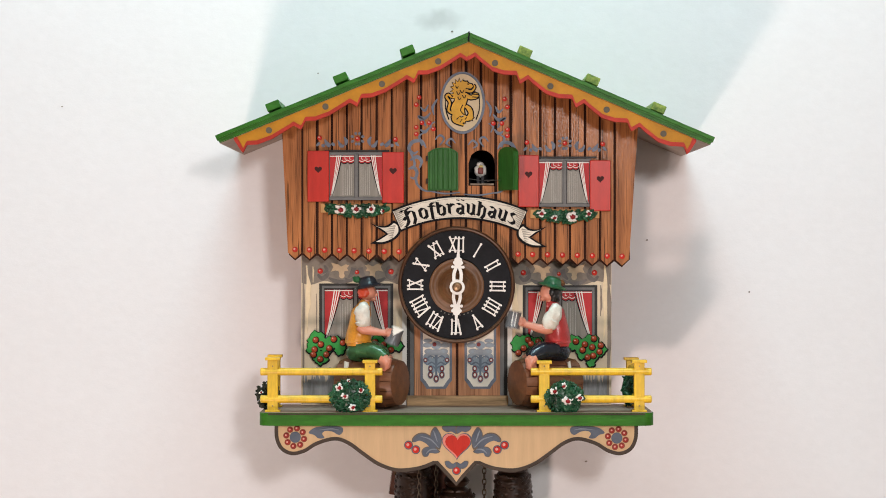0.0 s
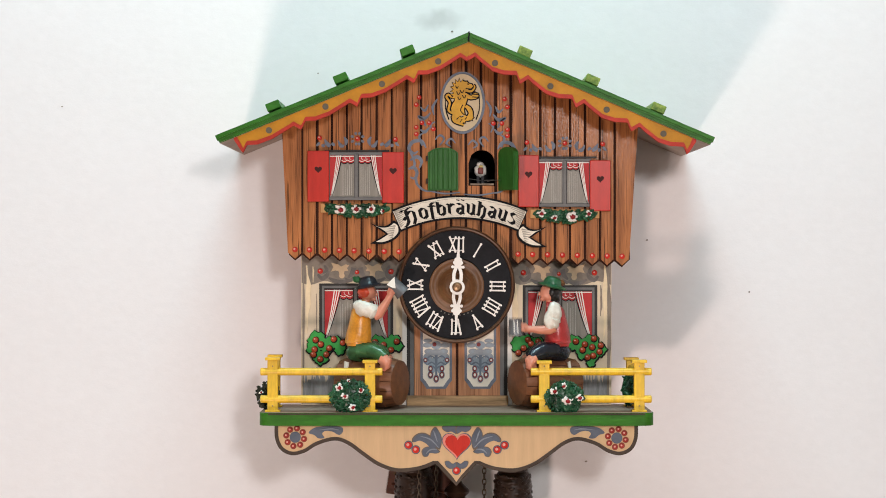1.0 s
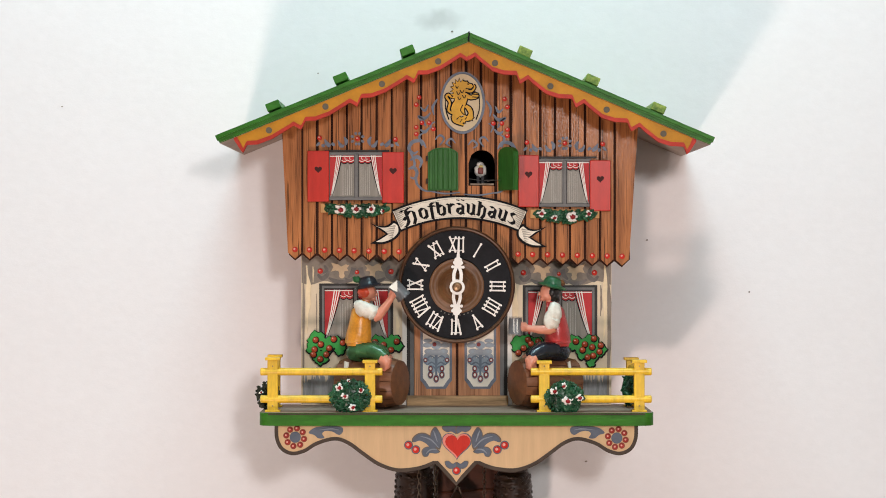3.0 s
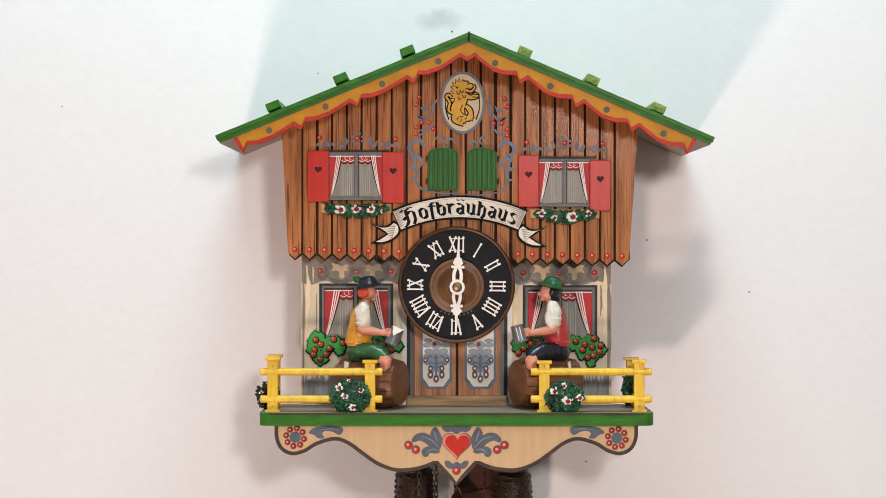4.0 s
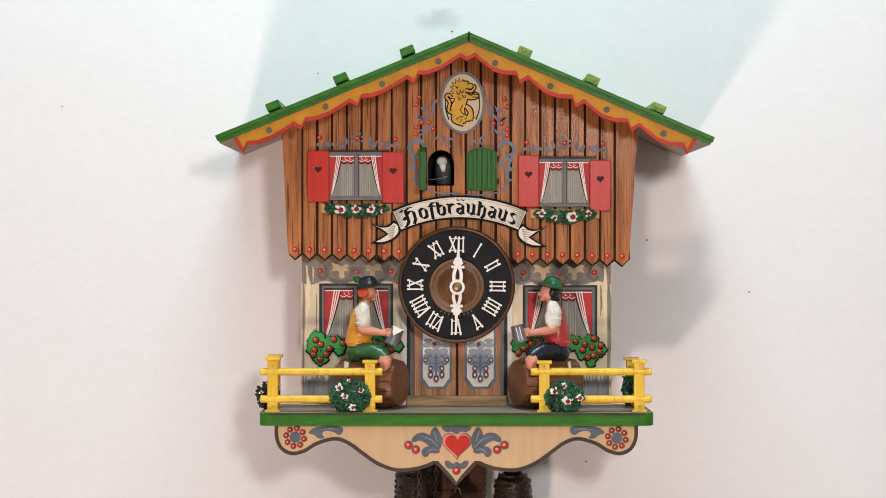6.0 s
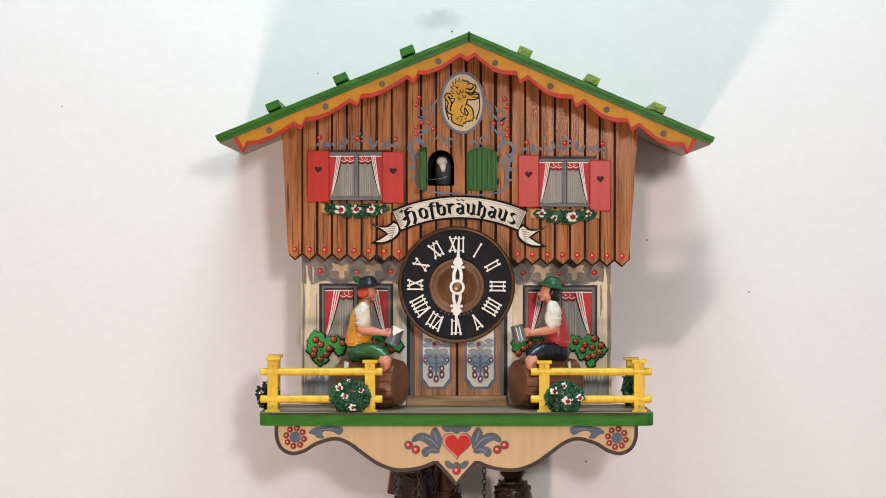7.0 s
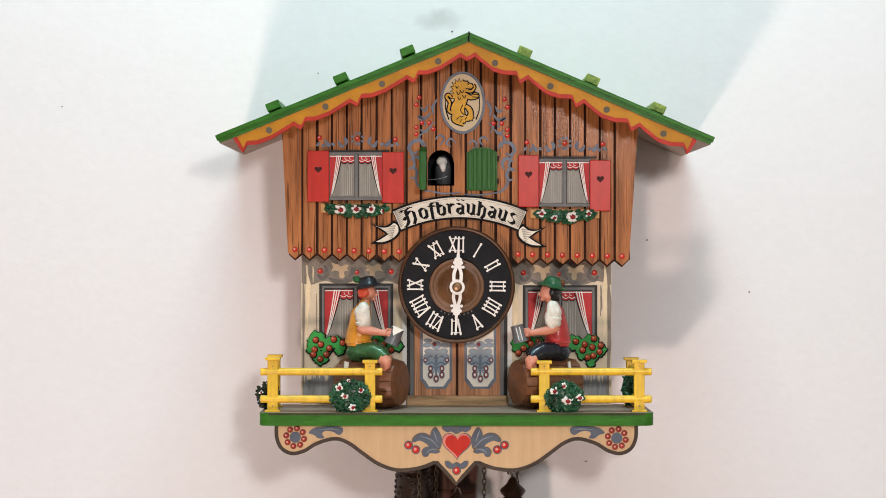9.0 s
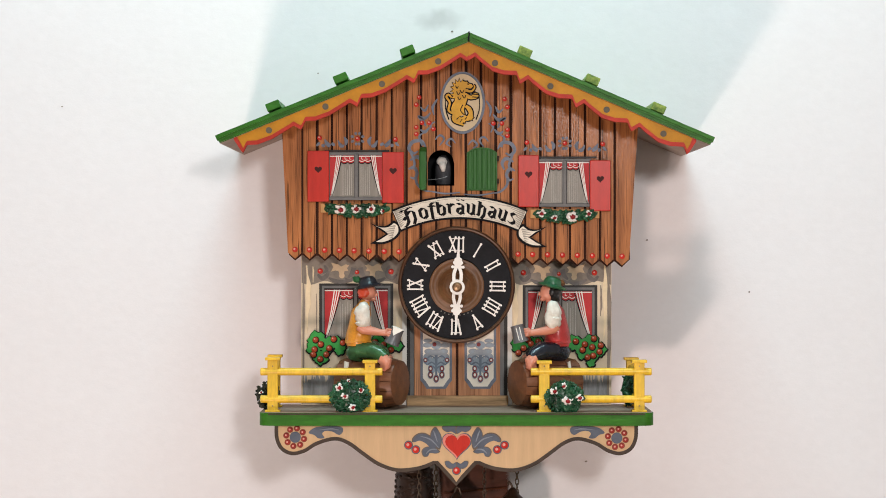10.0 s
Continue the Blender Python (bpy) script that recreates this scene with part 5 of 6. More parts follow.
bg = grid(-0.104)
kb = unit(-0.104)
x, z = bg(850, 326)
bird_white = thing("cuckoo_bird", (x, -0.104, z), "small white carved cuckoo with red beak in the open niche", "bird")
bm = bmesh.new()
ball(bm, (x, -0.101, bg(0, 302)[1]), (11 * kb, 8 * kb, 12 * kb), 0, 3, None, 0.18, 500)
ball(bm, (x, -0.1015, bg(0, 291)[1]), (7 * kb, 6 * kb, 5 * kb), 0, 2, None, 0.2, 500)
part("body", bm, M_BIRD, bird_white, "white carved body", True)
bm = bmesh.new()
box(bm, x - 4 * kb, x + 5 * kb, -0.1065, -0.102, bg(0, 308)[1], bg(0, 297)[1], 0, 0.0006)
part("beak", bm, mat("beak_red", (0.14, 0.02, 0.012), 0.4, 0.2, 80), bird_white, "dark red open beak")
bm = bmesh.new()
ball(bm, (x + 1 * kb, -0.1055, bg(0, 295)[1]), (4 * kb, 2 * kb, 2.4 * kb), 0, 2)
part("crest", bm, mat("straw_paint", (0.55, 0.42, 0.15), 0.5), bird_white)
for s in (-1, 1):
    bm = bmesh.new()
    tube(bm, [(x + s * 4 * kb, -0.102, bg(0, 312)[1]), (x + s * 4 * kb, -0.102, bg(0, 326)[1])], 2.6 * kb, 8)
    part("leg", bm, M_BIRDG, bird_white, "dark grey leg")
bm = bmesh.new()
panel(bm, bg, 831, 874, 325, 329, -0.111, -0.092, 0, 0.0003)
part("perch", bm, M_CHAIN, bird_white, "small dark perch board")
bm = bmesh.new()
tube(bm, [(bg(831, 0)[0], -0.106, bg(0, 317)[1]), (bg(850, 0)[0], -0.103, bg(0, 320)[1]), (bg(874, 0)[0], -0.108, bg(0, 319)[1])], 0.0004, 6)
part("wire", bm, M_WIRE, bird_white, "bent steel wire")

x, z = bg(783, 326)
bird_dark = thing("cuckoo_bird", (x, -0.1, z), "dark grey carved bird with white head in the niche", "bird")
bm = bmesh.new()
lathe(bm, [(13 * kb, 0), (15 * kb, 10 * kb), (15.5 * kb, 26 * kb), (14 * kb, 40 * kb), (9 * kb, 49 * kb), (3 * kb, 53 * kb)], pose(x + 2 * kb, -0.095, z), 20, 0, 0.05)
part("body", bm, M_BIRDG, bird_dark, "dark grey body", True, angle=50)
bm = bmesh.new()
ball(bm, (x - 1 * kb, -0.1035, bg(0, 286)[1]), (10 * kb, 5 * kb, 8 * kb), 0, 2, None, 0.25, 500)
tube(bm, [(x, -0.1035, bg(0, 288)[1]), (x + kb, -0.104, bg(0, 297)[1]), (x + 2 * kb, -0.104, bg(0, 304)[1])], [7.5 * kb, 5.5 * kb, 3 * kb], 10)
part("head", bm, M_BIRD, bird_dark, "white carved head", True)

# ---------------------------------------------------------------- yellow fences
Y_F = -0.159
FG = grid(Y_F)
KF = unit(Y_F)


def fence(posts, back, rail_ends, label):
    """posts: front posts as (u, v of the cap); back: x, y of the post by the wall."""
    x0 = FG(posts[0][0], 0)[0]
    fn = thing("fence", (x0, Y_F, z_top), label, "fence", "balcony fences")

    def post(x, y, zc):
        bm = bmesh.new()
        w = 9.2 * KF
        box(bm, x - w, x + w, y - 0.003, y + 0.003, z_top + 0.0012, zc - 0.0022, 0, 0.0004)
        p = part("post", bm, M_FENCE, fn)
        for za, zb, nm in ((zc - 0.0022, zc, "cap"), (z_top, z_top + 0.0013, "foot")):
            bm = bmesh.new()
            box(bm, x - 13.2 * KF, x + 13.2 * KF, y - 0.0042, y + 0.0042, za, zb, 0, 0.0003)
            part(nm, bm, M_FENCE, p)
        bm = bmesh.new()
        for zz in (FG(0, 648)[1], FG(0, 718)[1]):
            disc(bm, (x, zz), 0.0006, y - 0.0033, y - 0.0028, 0, 8)
        part("nail_hole", bm, M_SILL, p)

    for u, v in posts:
        post(FG(u, 0)[0], Y_F, FG(0, v)[1])
    post(back[0], back[1], FG(0, posts[0][1] + 1)[1])
    for v in (658, 706.5):
        z = FG(0, v)[1]
        bm = bmesh.new()
        xa, xb = FG(rail_ends[0], 0)[0], FG(rail_ends[1], 0)[0]
        tube(bm, [(xa, Y_F - 0.0005, z), (xa + 0.0004, Y_F - 0.0005, z), (xb - 0.0004, Y_F - 0.0005, z), (xb, Y_F - 0.0005, z)], [0.0024, 0.0029, 0.0029, 0.0024], 14)
        part("rail", bm, M_FENCE, fn, "", True, angle=50)
        bm = bmesh.new()
        near = FG(posts[0][0] if back[0] < 0 else posts[-1][0], 0)[0]
        tube(bm, [(near, Y_F + 0.006, z), (back[0], back[1] - 0.002, z)], 0.0027, 12)
        part("side_rail", bm, M_FENCE, fn, "", True, angle=50)
    return fn


fence([(483, 632.5), (655, 637.5)], (grid(-0.116)(487, 0)[0], -0.116), (461, 677), "glossy yellow wooden fence on the platform edge")
fence([(963, 638.5), (1131, 637)], (grid(-0.110)(1117, 0)[0], -0.110), (939, 1153), "glossy yellow wooden fence on the platform edge")

# ---------------------------------------------------------------- flower bushes


def bush(u, y, v_mid, w, h, depth, blooms, n, seed, label, paint=M_BUSH):
    """A clump of small leaves with rough carved blooms."""
    g, k = grid(y), unit(y)
    rnd = random.Random(seed)
    x, z = g(u, v_mid)
    ob = thing("flower_bush", (x, y, z_top), label, "bush", "flower bushes")
    bm = bmesh.new()
    z = max(z, z_top + h * k * 0.96)
    ball(bm, (x, y, z), (w * k * 0.9, depth * 0.85, h * k * 0.9), 0, 3, None, 0.15, 250)
    for i in range(n):
        a, b = rnd.uniform(0, 2 * math.pi), rnd.uniform(-1, 1)
        c = math.sqrt(1 - b * b)
        dx_, dy_, dz_ = c * math.cos(a), -abs(c * math.sin(a)), b
        q = (x + dx_ * w * k, y + dy_ * depth, max(z_top + 0.001, z + dz_ * h * k))
        turn = Euler((rnd.uniform(-1, 1), rnd.uniform(-3, 3), rnd.uniform(-1, 1))).to_matrix().to_4x4()
        ball(bm, q, (rnd.uniform(3.5, 8) * k, 2.0 * k, rnd.uniform(1.9, 3.6) * k), 0, 1, turn, 0.35, 700)
    part("foliage", bm, paint, ob, "dark green glossy carved leaves", True, angle=45)["kind"] = "stuff"
    for bu, bv, r in blooms:
        bm = bmesh.new()
        bx, bz = grid(y - depth)(bu, bv)
        flower(bm, (bx, bz), y - depth * math.sqrt(max(0.1, 1 - ((bu - u) / w) ** 2 * 0.8)) - 0.0006, r * k * 0.82, 0, 1)
        part("bloom", bm, [M_WHITE, M_BLOOM], ob, "white bloom with red heart")


bush(620, -0.1625, 702, 34, 28, 0.0065, [(600, 686, 9), (638, 690, 8.5), (610, 701, 8), (624, 721, 8), (617, 674, 4)], 230, 1, "dark green carved bush with white and red blooms by the fence")
bush(999, -0.1625, 704, 33, 27, 0.0065, [(981, 692, 10), (997, 683, 8), (1004, 709, 10.5), (1026, 704, 9)], 230, 2, "dark green carved bush with four white blooms by the fence")
# the end bush stands in shadow: its shade is put into a darker green
bush(475, -0.138, 701, 19, 25, 0.006, [(462, 694, 5)], 110, 3, "small blackish green bush at the platform end", mat("bush_blackish", (0.022, 0.030, 0.018), 0.4, 0.5, 90, 0.5))
bush(1112, -0.126, 690, 13, 26, 0.006, [], 70, 4, "small dark green bush behind the fence corner")

# ---------------------------------------------------------------- barrels


def barrel(u, side):
    y = -0.128
    g = grid(y)
    R, r0, half = 0.0205, 0.0175, 0.0245
    x = g(u, 0)[0]
    base = (x, y, z_top)
    ob = thing("barrel", base, "brown glossy wooden barrel lying on the platform", "barrel", "barrels")
    m = Matrix.Translation((x, y, z_top + R)) @ Matrix.Rotation(radians(-24 * side), 4, "Z") @ Matrix.Rotation(radians(90 * side), 4, "Y")
    rad = lambda s: r0 + (R - r0) * (1 - s * s)
    ss = [-1 + 2 * i / 10 for i in range(11)]
    bm = bmesh.new()
    lathe(bm, [(rad(s) - 0.0009, s * half * 0.97) for s in ss], m, 28)
    part("core", bm, M_BARRELD, ob, "", True, angle=50)
    n = 15
    for i in range(n):
        a0, a1 = 2 * math.pi * (i + 0.03) / n, 2 * math.pi * (i + 0.97) / n
        bm = bmesh.new()
        rows = []
        for s in ss:
            row = []
            for f in (0.0, 0.5, 1.0):
                a = a0 + (a1 - a0) * f
                rr = rad(s) - (0.0004 if f != 0.5 else 0)
                row.append(bm.verts.new(m @ Vector((rr * math.cos(a), rr * math.sin(a), s * half))))
            row.append(bm.verts.new(m @ Vector(((rad(s) - 0.003) * math.cos((a0 + a1) / 2), (rad(s) - 0.003) * math.sin((a0 + a1) / 2), s * half))))
            rows.append(row)
        for p, q in zip(rows, rows[1:]):
            for j in range(4):
                bm.faces.new((p[j], p[(j + 1) % 4], q[(j + 1) % 4], q[j]))
        bm.faces.new(rows[0][::-1])
        bm.faces.new(rows[-1])
        part("stave", bm, M_BARREL, ob, "", True, angle=60)
    for e in (-1, 1):
        bm = bmesh.new()
        lathe(bm, [(r0 - 0.001, e * half * 0.90), (r0 - 0.001, e * half * 1.005), (r0 - 0.003, e * half * 1.02)], m, 28)
        part("barrel_head", bm, M_BARREL, ob, "", True, angle=60)
    for s in (-0.55, 0.55):
        bm = bmesh.new()
        lathe(bm, [(rad(s - 0.09) - 0.0003, (s - 0.09) * half), (rad(s - 0.08) + 0.0002, (s - 0.08) * half), (rad(s + 0.08) + 0.0002, (s + 0.08) * half), (rad(s + 0.09) - 0.0003, (s + 0.09) * half)], m, 28)
        part("hoop", bm, M_BARREL, ob, "", True, angle=50)
    return ob


barrel(658, 1)
barrel(965, -1)

# ---------------------------------------------------------------- the two carved drinkers (plain painted wooden dolls)
Y_G = -0.133
PG = grid(Y_G)
KG = unit(Y_G)


def carve(bm, deep=1.0):
    """Knife-cut unevenness."""
    for v in bm.verts:
        v.co += deep * (0.0008 * noise.noise_vector(v.co * 170) + 0.00055 * noise.noise_vector(v.co * 420))


def doll(side, hips, cols, label):
    """side 1 faces to the right. cols: hat, hair, vest, trousers, feather."""
    X = lambda a, v, dy=0.0: (PG(hips + side * a, 0)[0], Y_G + dy, PG(0, v)[1])
    bx = X(0, 640)
    ob_bm = bmesh.new()
    b = ob_bm
    k = KG
    # torso, trousers and legs
    tube(b, [X(-1, 612), X(-1, 603), X(0, 590), X(2, 570), X(5, 553), X(9, 541), X(12, 533)], [20 * k, 23 * k, 22.5 * k, 19.5 * k, 17.5 * k, 12 * k, 7 * k], 18, 2)
    tube(b, [X(-1, 606), X(-1, 602)], [24.5 * k, 22.5 * k], 18, 2)
    ball(b, X(-1, 623), (23 * k, 21 * k, 18 * k), 3, 3, None, 0.08, 200)
    for dy in (-0.011, 0.009):
        tube(b, [X(2, 620, dy * 0.4), X(28, 620, dy * 0.9), X(41, 627, dy * 1.3), X(47, 633, dy * 1.5)], [16 * k, 15 * k, 12.5 * k, 10 * k], 14, 3)
        tube(b, [X(42, 631, dy * 1.45), X(49, 638, dy * 1.6), X(48, 645, dy * 1.6), X(43, 651, dy * 1.5)], [10 * k, 11.5 * k, 10 * k, 6 * k], 12, 5)
    tube(b, [X(-20, 640, -0.003), X(-22, 658, -0.004)], [4 * k, 4 * k], 10, 6)
    # neck, head, face
    tube(b, [X(12, 538), X(15, 526)], [7 * k, 7 * k], 12, 5)
    ball(b, X(16, 518), (14.5 * k, 13 * k, 16 * k), 5, 3)
    ball(b, X(30, 521), (4 * k, 3.5 * k, 3.5 * k), 5, 2)
    ball(b, X(24, 529), (6 * k, 6 * k, 5 * k), 5, 2)
    ball(b, X(12 if side > 0 else 8, 517), (14.5 * k, 14.5 * k, 13 * k), 1, 3, None, 0.1, 300)
    if side < 0:
        ball(b, X(5, 526), (10.5 * k, 13 * k, 12 * k), 1, 3, None, 0.2, 300)
    tube(b, [X(6, 541), X(19, 541)], [10.5 * k, 8 * k], 14, 4 if side > 0 else 2)
    # hat: brim, crown, feather
    tilt = Matrix.Rotation(radians(-10 if side > 0 else 14), 4, "Y")
    cx = X(17 if side > 0 else 10, 509)
    lathe(b, [(22 * k, 0), (25 * k, 1.5 * k), (22 * k, 3.5 * k), (16 * k, 6 * k), (14.5 * k, 13 * k), (10 * k, 18 * k), (3 * k, 19.5 * k)], Matrix.Translation(cx) @ tilt @ Matrix.Scale(1.04, 4), 24, 0)
    ball(b, X(-4 if side > 0 else -6, 495 if side > 0 else 501), (8 * k, 5 * k, 6.5 * k), 7, 2, None, 0.3, 400)
    carve(b)
    ob = part("carved_doll", b, cols + [M_CLOTHW] * 0, None, "", True, angle=50, pivot=bx)
    tagged(ob, label, "figurine", "carved drinkers")
    # the arm that swings at the shoulder
    sh = X(3, 548, -0.0125) if side > 0 else X(18, 556, -0.0125)
    A = lambda a, v, dy=-0.0125: X(a, v, dy)
    bm = bmesh.new()
    puff = [(7, 534, 5), (8, 538, 9), (9, 543, 11.5), (8, 548, 12.5), (8, 553, 13.6), (9, 557, 12.8), (9, 562, 14.4), (10, 567, 13.2), (9, 571, 14), (10, 575, 12), (10, 579, 8)]
    tube(bm, [A(a, v) for a, v, _ in puff], [r * k for _, _, r in puff], 26, 0)
    carve(bm, 0.7)
    tube(bm, [A(2, 576), A(9, 581), A(24, 585), A(38, 587), A(49, 588)], [8 * k, 9 * k, 7.5 * k, 6.2 * k, 5.4 * k], 14, 1)
    ball(bm, A(52, 587), (7 * k, 7 * k, 7.5 * k), 1, 2, None, 0.12, 400)
    for i in range(4):
        tube(bm, [A(52, 582 + i * 3.4, -0.0150), A(58, 582 + i * 3.4, -0.0158), A(62, 583 + i * 3.2, -0.0135)], [1.9 * k, 2.0 * k, 1.6 * k], 8, 1)
    carve(bm)
    arm = part("arm", bm, [M_CLOTHW, M_SKIN], ob, "white sleeved bent arm", True, pivot=sh, angle=60)
    # mug with a foam cap
    lean = 23 if side > 0 else 14
    mm = Matrix.Translation(A(58 if side > 0 else 65, 608 if side > 0 else 604)) @ Matrix.Rotation(radians(side * lean), 4, "Y")
    bm = bmesh.new()
    lathe(bm, [(13.5 * k, 0), (13.5 * k, 3 * k), (12.5 * k, 5 * k), (11.5 * k, 28 * k), (12.2 * k, 30 * k), (10.5 * k, 30 * k), (10 * k, 26 * k)], mm, 20, 0)
    mug = part("mug", bm, M_MUG, arm, "grey pewter beer mug", True, angle=40)
    if side > 0:
        bm = bmesh.new()
        lathe(bm, [(10 * k, 25 * k), (10.6 * k, 30 * k), (8 * k, 31.5 * k), (2 * k, 32 * k)], mm, 16, 0, 0.2)
        # a tongue of froth runs down the front
        wedge = ((-9, 31.5), (10.5, 32), (5, 25), (-2.5, 16), (-6, 22))
        near = [bm.verts.new(mm @ Vector((x * k, -13.4 * k, z * k))) for x, z in wedge]
        far = [bm.verts.new(mm @ Vector((x * k, -5 * k, z * k))) for x, z in wedge]
        bm.faces.new(near), bm.faces.new(far[::-1])
        for n in range(5):
            bm.faces.new((near[n], near[(n + 1) % 5], far[(n + 1) % 5], far[n]))
        part("foam", bm, M_FOAM, arm, "white foam cap", True, angle=40)
    else:
        bm = bmesh.new()
        for s in (-1, 1):
            tube(bm, [mm @ Vector((s * 3 * k, -13.0 * k, 4 * k)), mm @ Vector((s * 3 * k, -11.4 * k, 27 * k))], 0.8 * k, 6, 0)
        part("mug_stripe", bm, M_WHITE, arm, "pale painted stripes on the mug")
    return ob, arm


FEA_G = mat("feather_green", (0.02, 0.11, 0.035), 0.4, 0.2, 60, 0.2)
FEA_B = mat("feather_brown", (0.16, 0.07, 0.03), 0.4, 0.2, 60, 0.2)
doll_left, arm_left = doll(1, 635, [M_HATN, M_HAIRR, M_VEST, M_TROUG, M_VEST, M_SKIN, M_CLOTHW, FEA_G], "carved drinker in ochre vest and navy hat astride a barrel")
doll_right, arm_right = doll(-1, 986, [M_HATG, M_HAIRB, M_VESTR, M_TROUB, M_VESTR, M_SKIN, M_CLOTHW, FEA_B], "carved drinker in red vest and green hat astride a barrel")

# ---------------------------------------------------------------- weights, chains and pendulum under the clock
Y_W = -0.050
WG = grid(Y_W)
KW = unit(Y_W)


def weight(u, v_hook, seed, label):
    """A cast pine cone hanging by a wire hook; v_hook: the top of its hook at the start."""
    x, z = WG(u, v_hook)
    ob = thing("cone_weight", (x, Y_W, z), label, "clock weight", "pine cone weights")
    k = KW
    P = lambda a, h, dy=0.0: (x + a * k, Y_W + dy, z - h * k)
    bm = bmesh.new()
    tube(bm, [P(-7, 6), P(-9, 2), P(-6, 0), P(-3, 4), P(0, 12), P(3, 20)] if seed != 2 else [P(-2, 22), P(-3, 8), P(0, 1), P(5, 3), P(7, 12), P(6, 24)], 1.9 * k, 8)
    part("hook", bm, M_CHAIN, ob, "bent wire hook", True)
    prof = [(3, 10), (7, 14), (11, 22), (21, 31), (23, 35), (20, 40), (15, 45), (20, 49), (26, 53), (31, 60), (33, 75), (34, 110), (33, 150), (28, 190), (18, 220), (6, 236)]
    bm = bmesh.new()
    lathe(bm, [(r * k, -h * k) for r, h in prof], pose(x, Y_W, z), 20, 0, 0.08)
    part("cone", bm, M_CONE, ob, "dark brown cast iron cone", True, angle=50)
    rnd = random.Random(seed)
    bm = bmesh.new()
    for ring in range(18):
        h = 52 + ring * 9.5
        r = np.interp(h, [p[1] for p in prof], [p[0] for p in prof]) * k
        n = 13
        for i in range(n):
            a = 2 * math.pi * (i + 0.5 * (ring % 2)) / n + rnd.uniform(-0.1, 0.1)
            if math.sin(a) > 0.35:
                continue
            c = (x + r * math.cos(a), Y_W + r * math.sin(a), z - h * k)
            turn = Matrix.Rotation(a, 4, "Z") @ Matrix.Rotation(0.1, 4, "Y")
            if rnd.random() < 0.12:
                continue
            ball(bm, c, (2.2 * k, rnd.uniform(6, 10) * k, rnd.uniform(3.2, 5.2) * k), 0, 1, turn, 0.4, 330)
    part("scale_cover", bm, M_CONE, ob, "overlapping dark brown cone scales", True, angle=60)["kind"] = "stuff"
    return ob


w_left = weight(733, 771, 1, "dark brown pine cone clock weight behind the apron")
w_mid = weight(808, 816, 2, "dark brown pine cone clock weight hanging under the apron")
w_right = weight(907.5, 781, 3, "dark brown pine cone clock weight on its chain")


def chain(u, v1, y, label):
    g, k = grid(y), unit(y)
    x, _ = g(u, 0)
    z0 = z_bot + 0.004
    ob = thing("chain", (x, y, z0), label, "chain", "weight chains")
    pitch, i = 0.0044, 0
    z = z0
    r, a = 0.00045, 0.0014
    loop = [(a * math.cos(t), 0.0029 * math.sin(t)) for t in (2 * math.pi * j / 14 for j in range(15))]
    made = [None, None]
    while z > g(0, v1)[1]:
        odd = i % 2
        if made[odd] is None:
            bm = bmesh.new()
            f = 0.35 if odd else 1.0
            tube(bm, [(x + p * f, y + (p * 0.9 if odd else 0), z + q) for p, q in loop], r, 6)
            made[odd] = part("link", bm, M_CHAIN, ob, "", True)
        else:
            o = new("link", made[odd].data)
            o.parent = ob
            o.location = made[odd].location + Vector((0, 0, -pitch * (i - odd)))
        z -= pitch
        i += 1
    return ob


chain(772, 930, -0.062, "dark brass clock chain hanging under the case")
chain(857, 930, -0.050, "dark brass clock chain hanging under the case")
chain(915, 960, -0.050, "dark brass clock chain hanging under the case")
chain(742, 930, -0.082, "dark brass clock chain hanging under the case")

Y_PEN = -0.022
NG = grid(Y_PEN)
KN = unit(Y_PEN)
PIVOT = (NG(806, 0)[0], Y_PEN, NG(0, 470)[1])
pendulum = thing("pendulum", PIVOT, "swinging pendulum with dark red-brown wooden bob", "pendulum")
bm = bmesh.new()
tube(bm, [PIVOT, (PIVOT[0], Y_PEN, NG(0, 850)[1])], 0.0012, 8)
part("rod", bm, M_CHAIN, pendulum, "thin dark rod")
bm = bmesh.new()
panel(bm, NG, 744, 868, 808, 886, Y_PEN - 0.005, Y_PEN + 0.004, 0, 0.0012)
bob = part("bob", bm, M_BOB, pendulum, "dark red-brown carved wooden bob")
for v in (820, 868):
    bm = bmesh.new()
    tube(bm, [(NG(752, 0)[0], Y_PEN - 0.0052, NG(0, v)[1]), (NG(862, 0)[0], Y_PEN - 0.0052, NG(0, v)[1])], 0.0012, 8)
    part("bob_moulding", bm, M_BOB, bob)

# ---------------------------------------------------------------- marks on the wall
M_SPECK = mat("speck_grey", (0.25, 0.22, 0.2), 0.8)
for u, v, r in ((1145, 425, 2.6), (1326, 517, 2.2), (1037, 817, 2.4), (563, 130, 1.8), (110, 189, 2.0), (800, 56, 2.6)):
    bm = bmesh.new()
    x, z = grid(0)(u, v)
    ball(bm, (x, -0.0001, z), (r * 0.00048, 0.0004, r * 0.0003), 0, 1, None, 0.4, 900)
    me = bpy.data.meshes.new("pin_mark")
    bm.to_mesh(me)
    bm.free()
    me.materials.append(M_SPECK)
    ob = new("pin_mark", me)
    tagged(ob, "tiny grey pin mark on the wall", "mark", "pin marks")


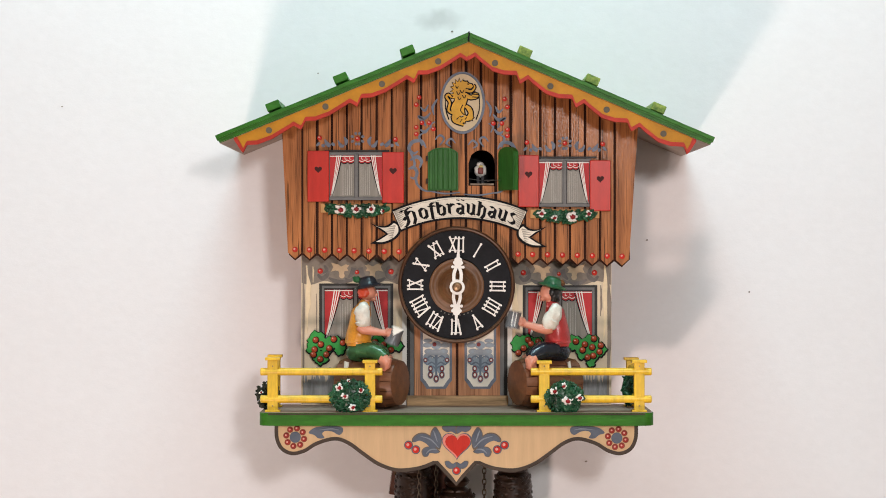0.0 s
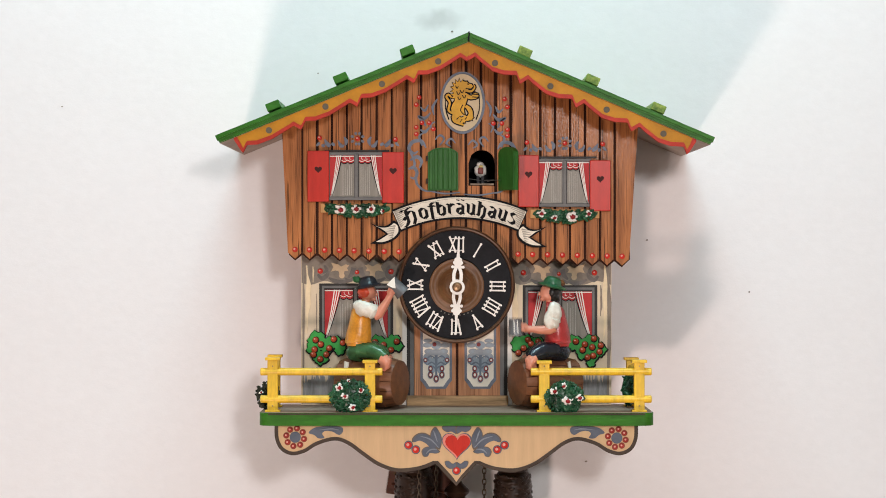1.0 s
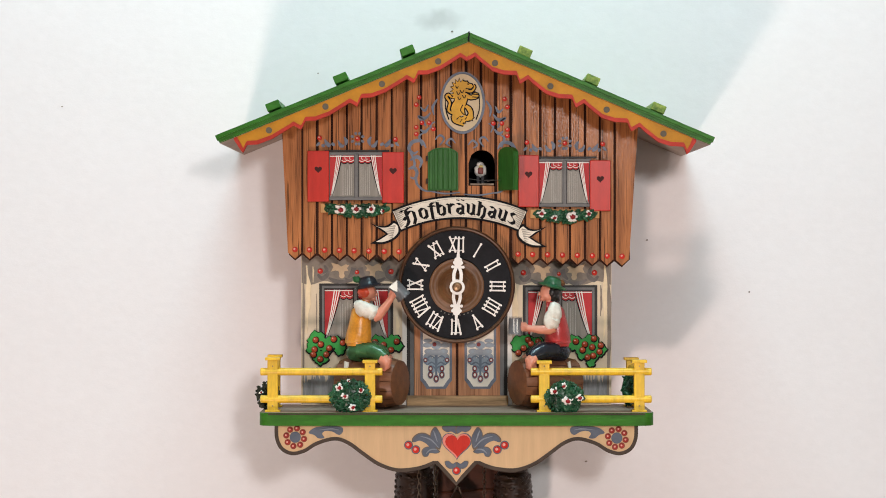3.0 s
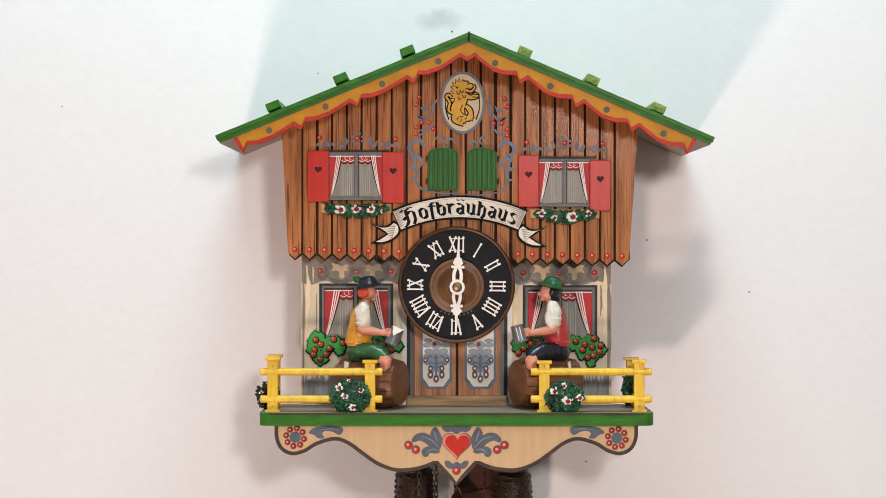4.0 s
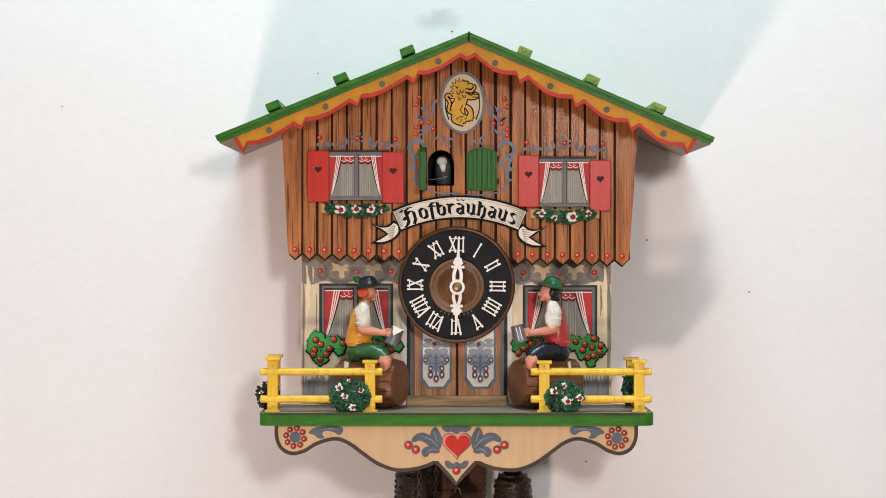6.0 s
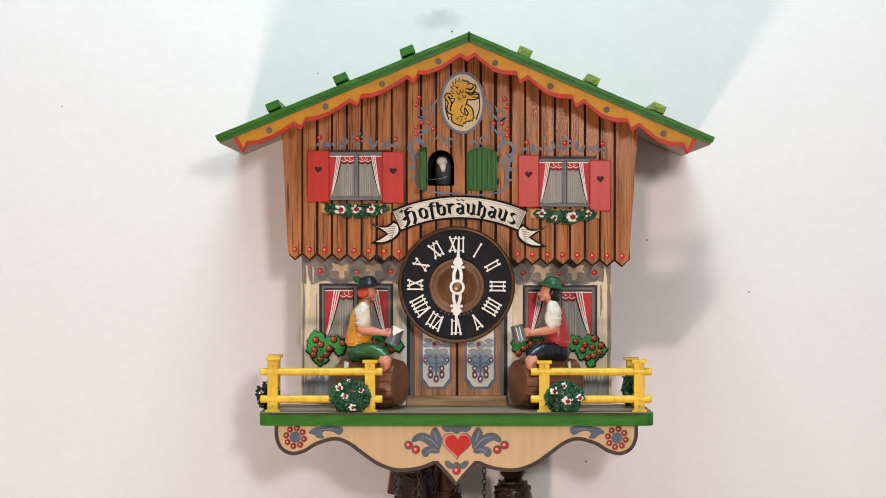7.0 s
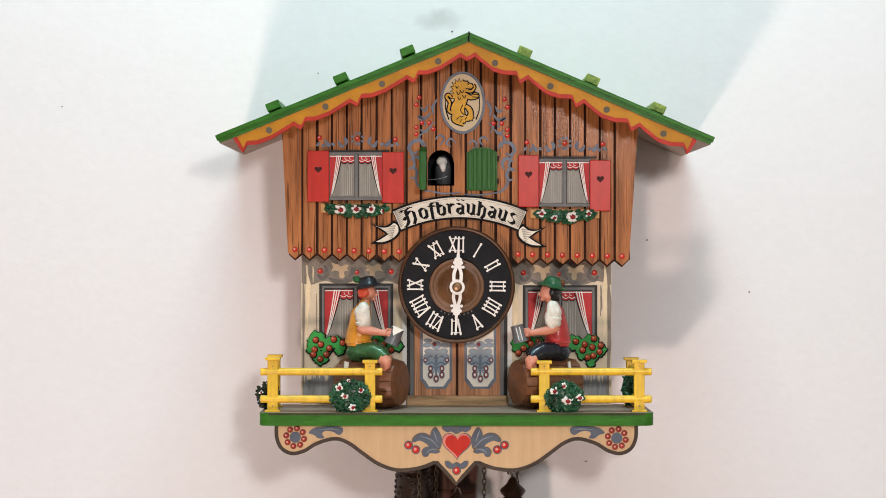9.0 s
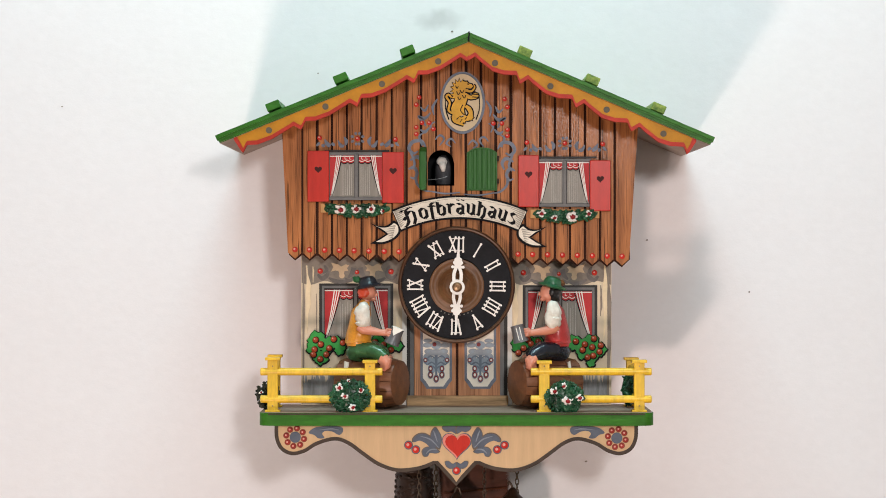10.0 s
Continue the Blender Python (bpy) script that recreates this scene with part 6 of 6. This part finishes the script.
# ---------------------------------------------------------------- what moves
# lift of each drinking arm in degrees, every tenth of a second
LIFT_LEFT = [0, 22, 52, 66, 69, 5, 0, 14, 40, 60, 68, 50, 2, 0, 12, 52, 67, 66, 20, 0, 0, 24, 55, 66, 69, 8, 0, 0, 16, 46, 63, 69, 40, 3, 0]
LIFT_RIGHT = [25, 2, 0, 8, 52, 72, 87, 8, 0, 0, 12, 62, 86, 50, 4, 0, 0, 28, 66, 86, 40, 3, 0, 10, 53, 72, 87, 30, 2, 0, 14, 52, 78, 86, 30, 2, 0]
DOOR_LEFT = [(0.0, 0), (4.1, 0), (4.2, 24), (4.3, 36), (4.4, 56), (4.5, 76), (4.6, 87), (4.7, 92), (5.0, 92), (10.0, 92)]
DOOR_RIGHT = [(0.0, 119), (2.8, 119), (3.1, 119), (3.2, 95), (3.3, 60), (3.4, 25), (3.5, 0), (3.7, 0), (10.0, 0)]


def turned(ob, axis, degrees):
    """The rest pose of ob turned about its own axis."""
    return Matrix.Translation(ob.location) @ Matrix.Rotation(radians(degrees), 4, axis)


def motions():
    for arm, side, lifts in ((arm_left, -1, LIFT_LEFT), (arm_right, 1, LIFT_RIGHT)):
        home = arm.location.copy()
        rows = [(i / 10, Matrix.Translation(home) @ Matrix.Rotation(radians(side * a), 4, "Y")) for i, a in enumerate(lifts)]
        rows.append((10.0, Matrix.Translation(home)))
        walk(arm, rows)
    for leaf, side, steps in ((door_left, -1, DOOR_LEFT), (door_right, 1, DOOR_RIGHT)):
        home = leaf.location.copy()
        walk(leaf, [(t, Matrix.Translation(home) @ Matrix.Rotation(radians(side * a), 4, "Z")) for t, a in steps])
    period, first, swing = 0.875, 0.08, 9.3
    rows = []
    n = 96
    for i in range(n + 1):
        t = 10.0 * i / n
        a = swing * math.cos(2 * math.pi * (t - first) / period)
        rows.append((t, Matrix.Translation(PIVOT) @ Matrix.Rotation(radians(a), 4, "Y")))
    walk(pendulum, rows)
    speed = 12.6 * KW
    for w, t0, t1 in ((w_mid, 0.0, 3.6), (w_right, 4.3, 10.0)):
        home = w.location.copy()
        drop = Matrix.Translation((0, 0, -speed * (t1 - t0)))
        rows = [(0.0, Matrix.Translation(home))] + ([(t0, Matrix.Translation(home))] if t0 > 0 else [])
        rows += [(t1, drop @ Matrix.Translation(home))] + ([(10.0, drop @ Matrix.Translation(home))] if t1 < 10 else [])
        walk(w, rows)


motions()
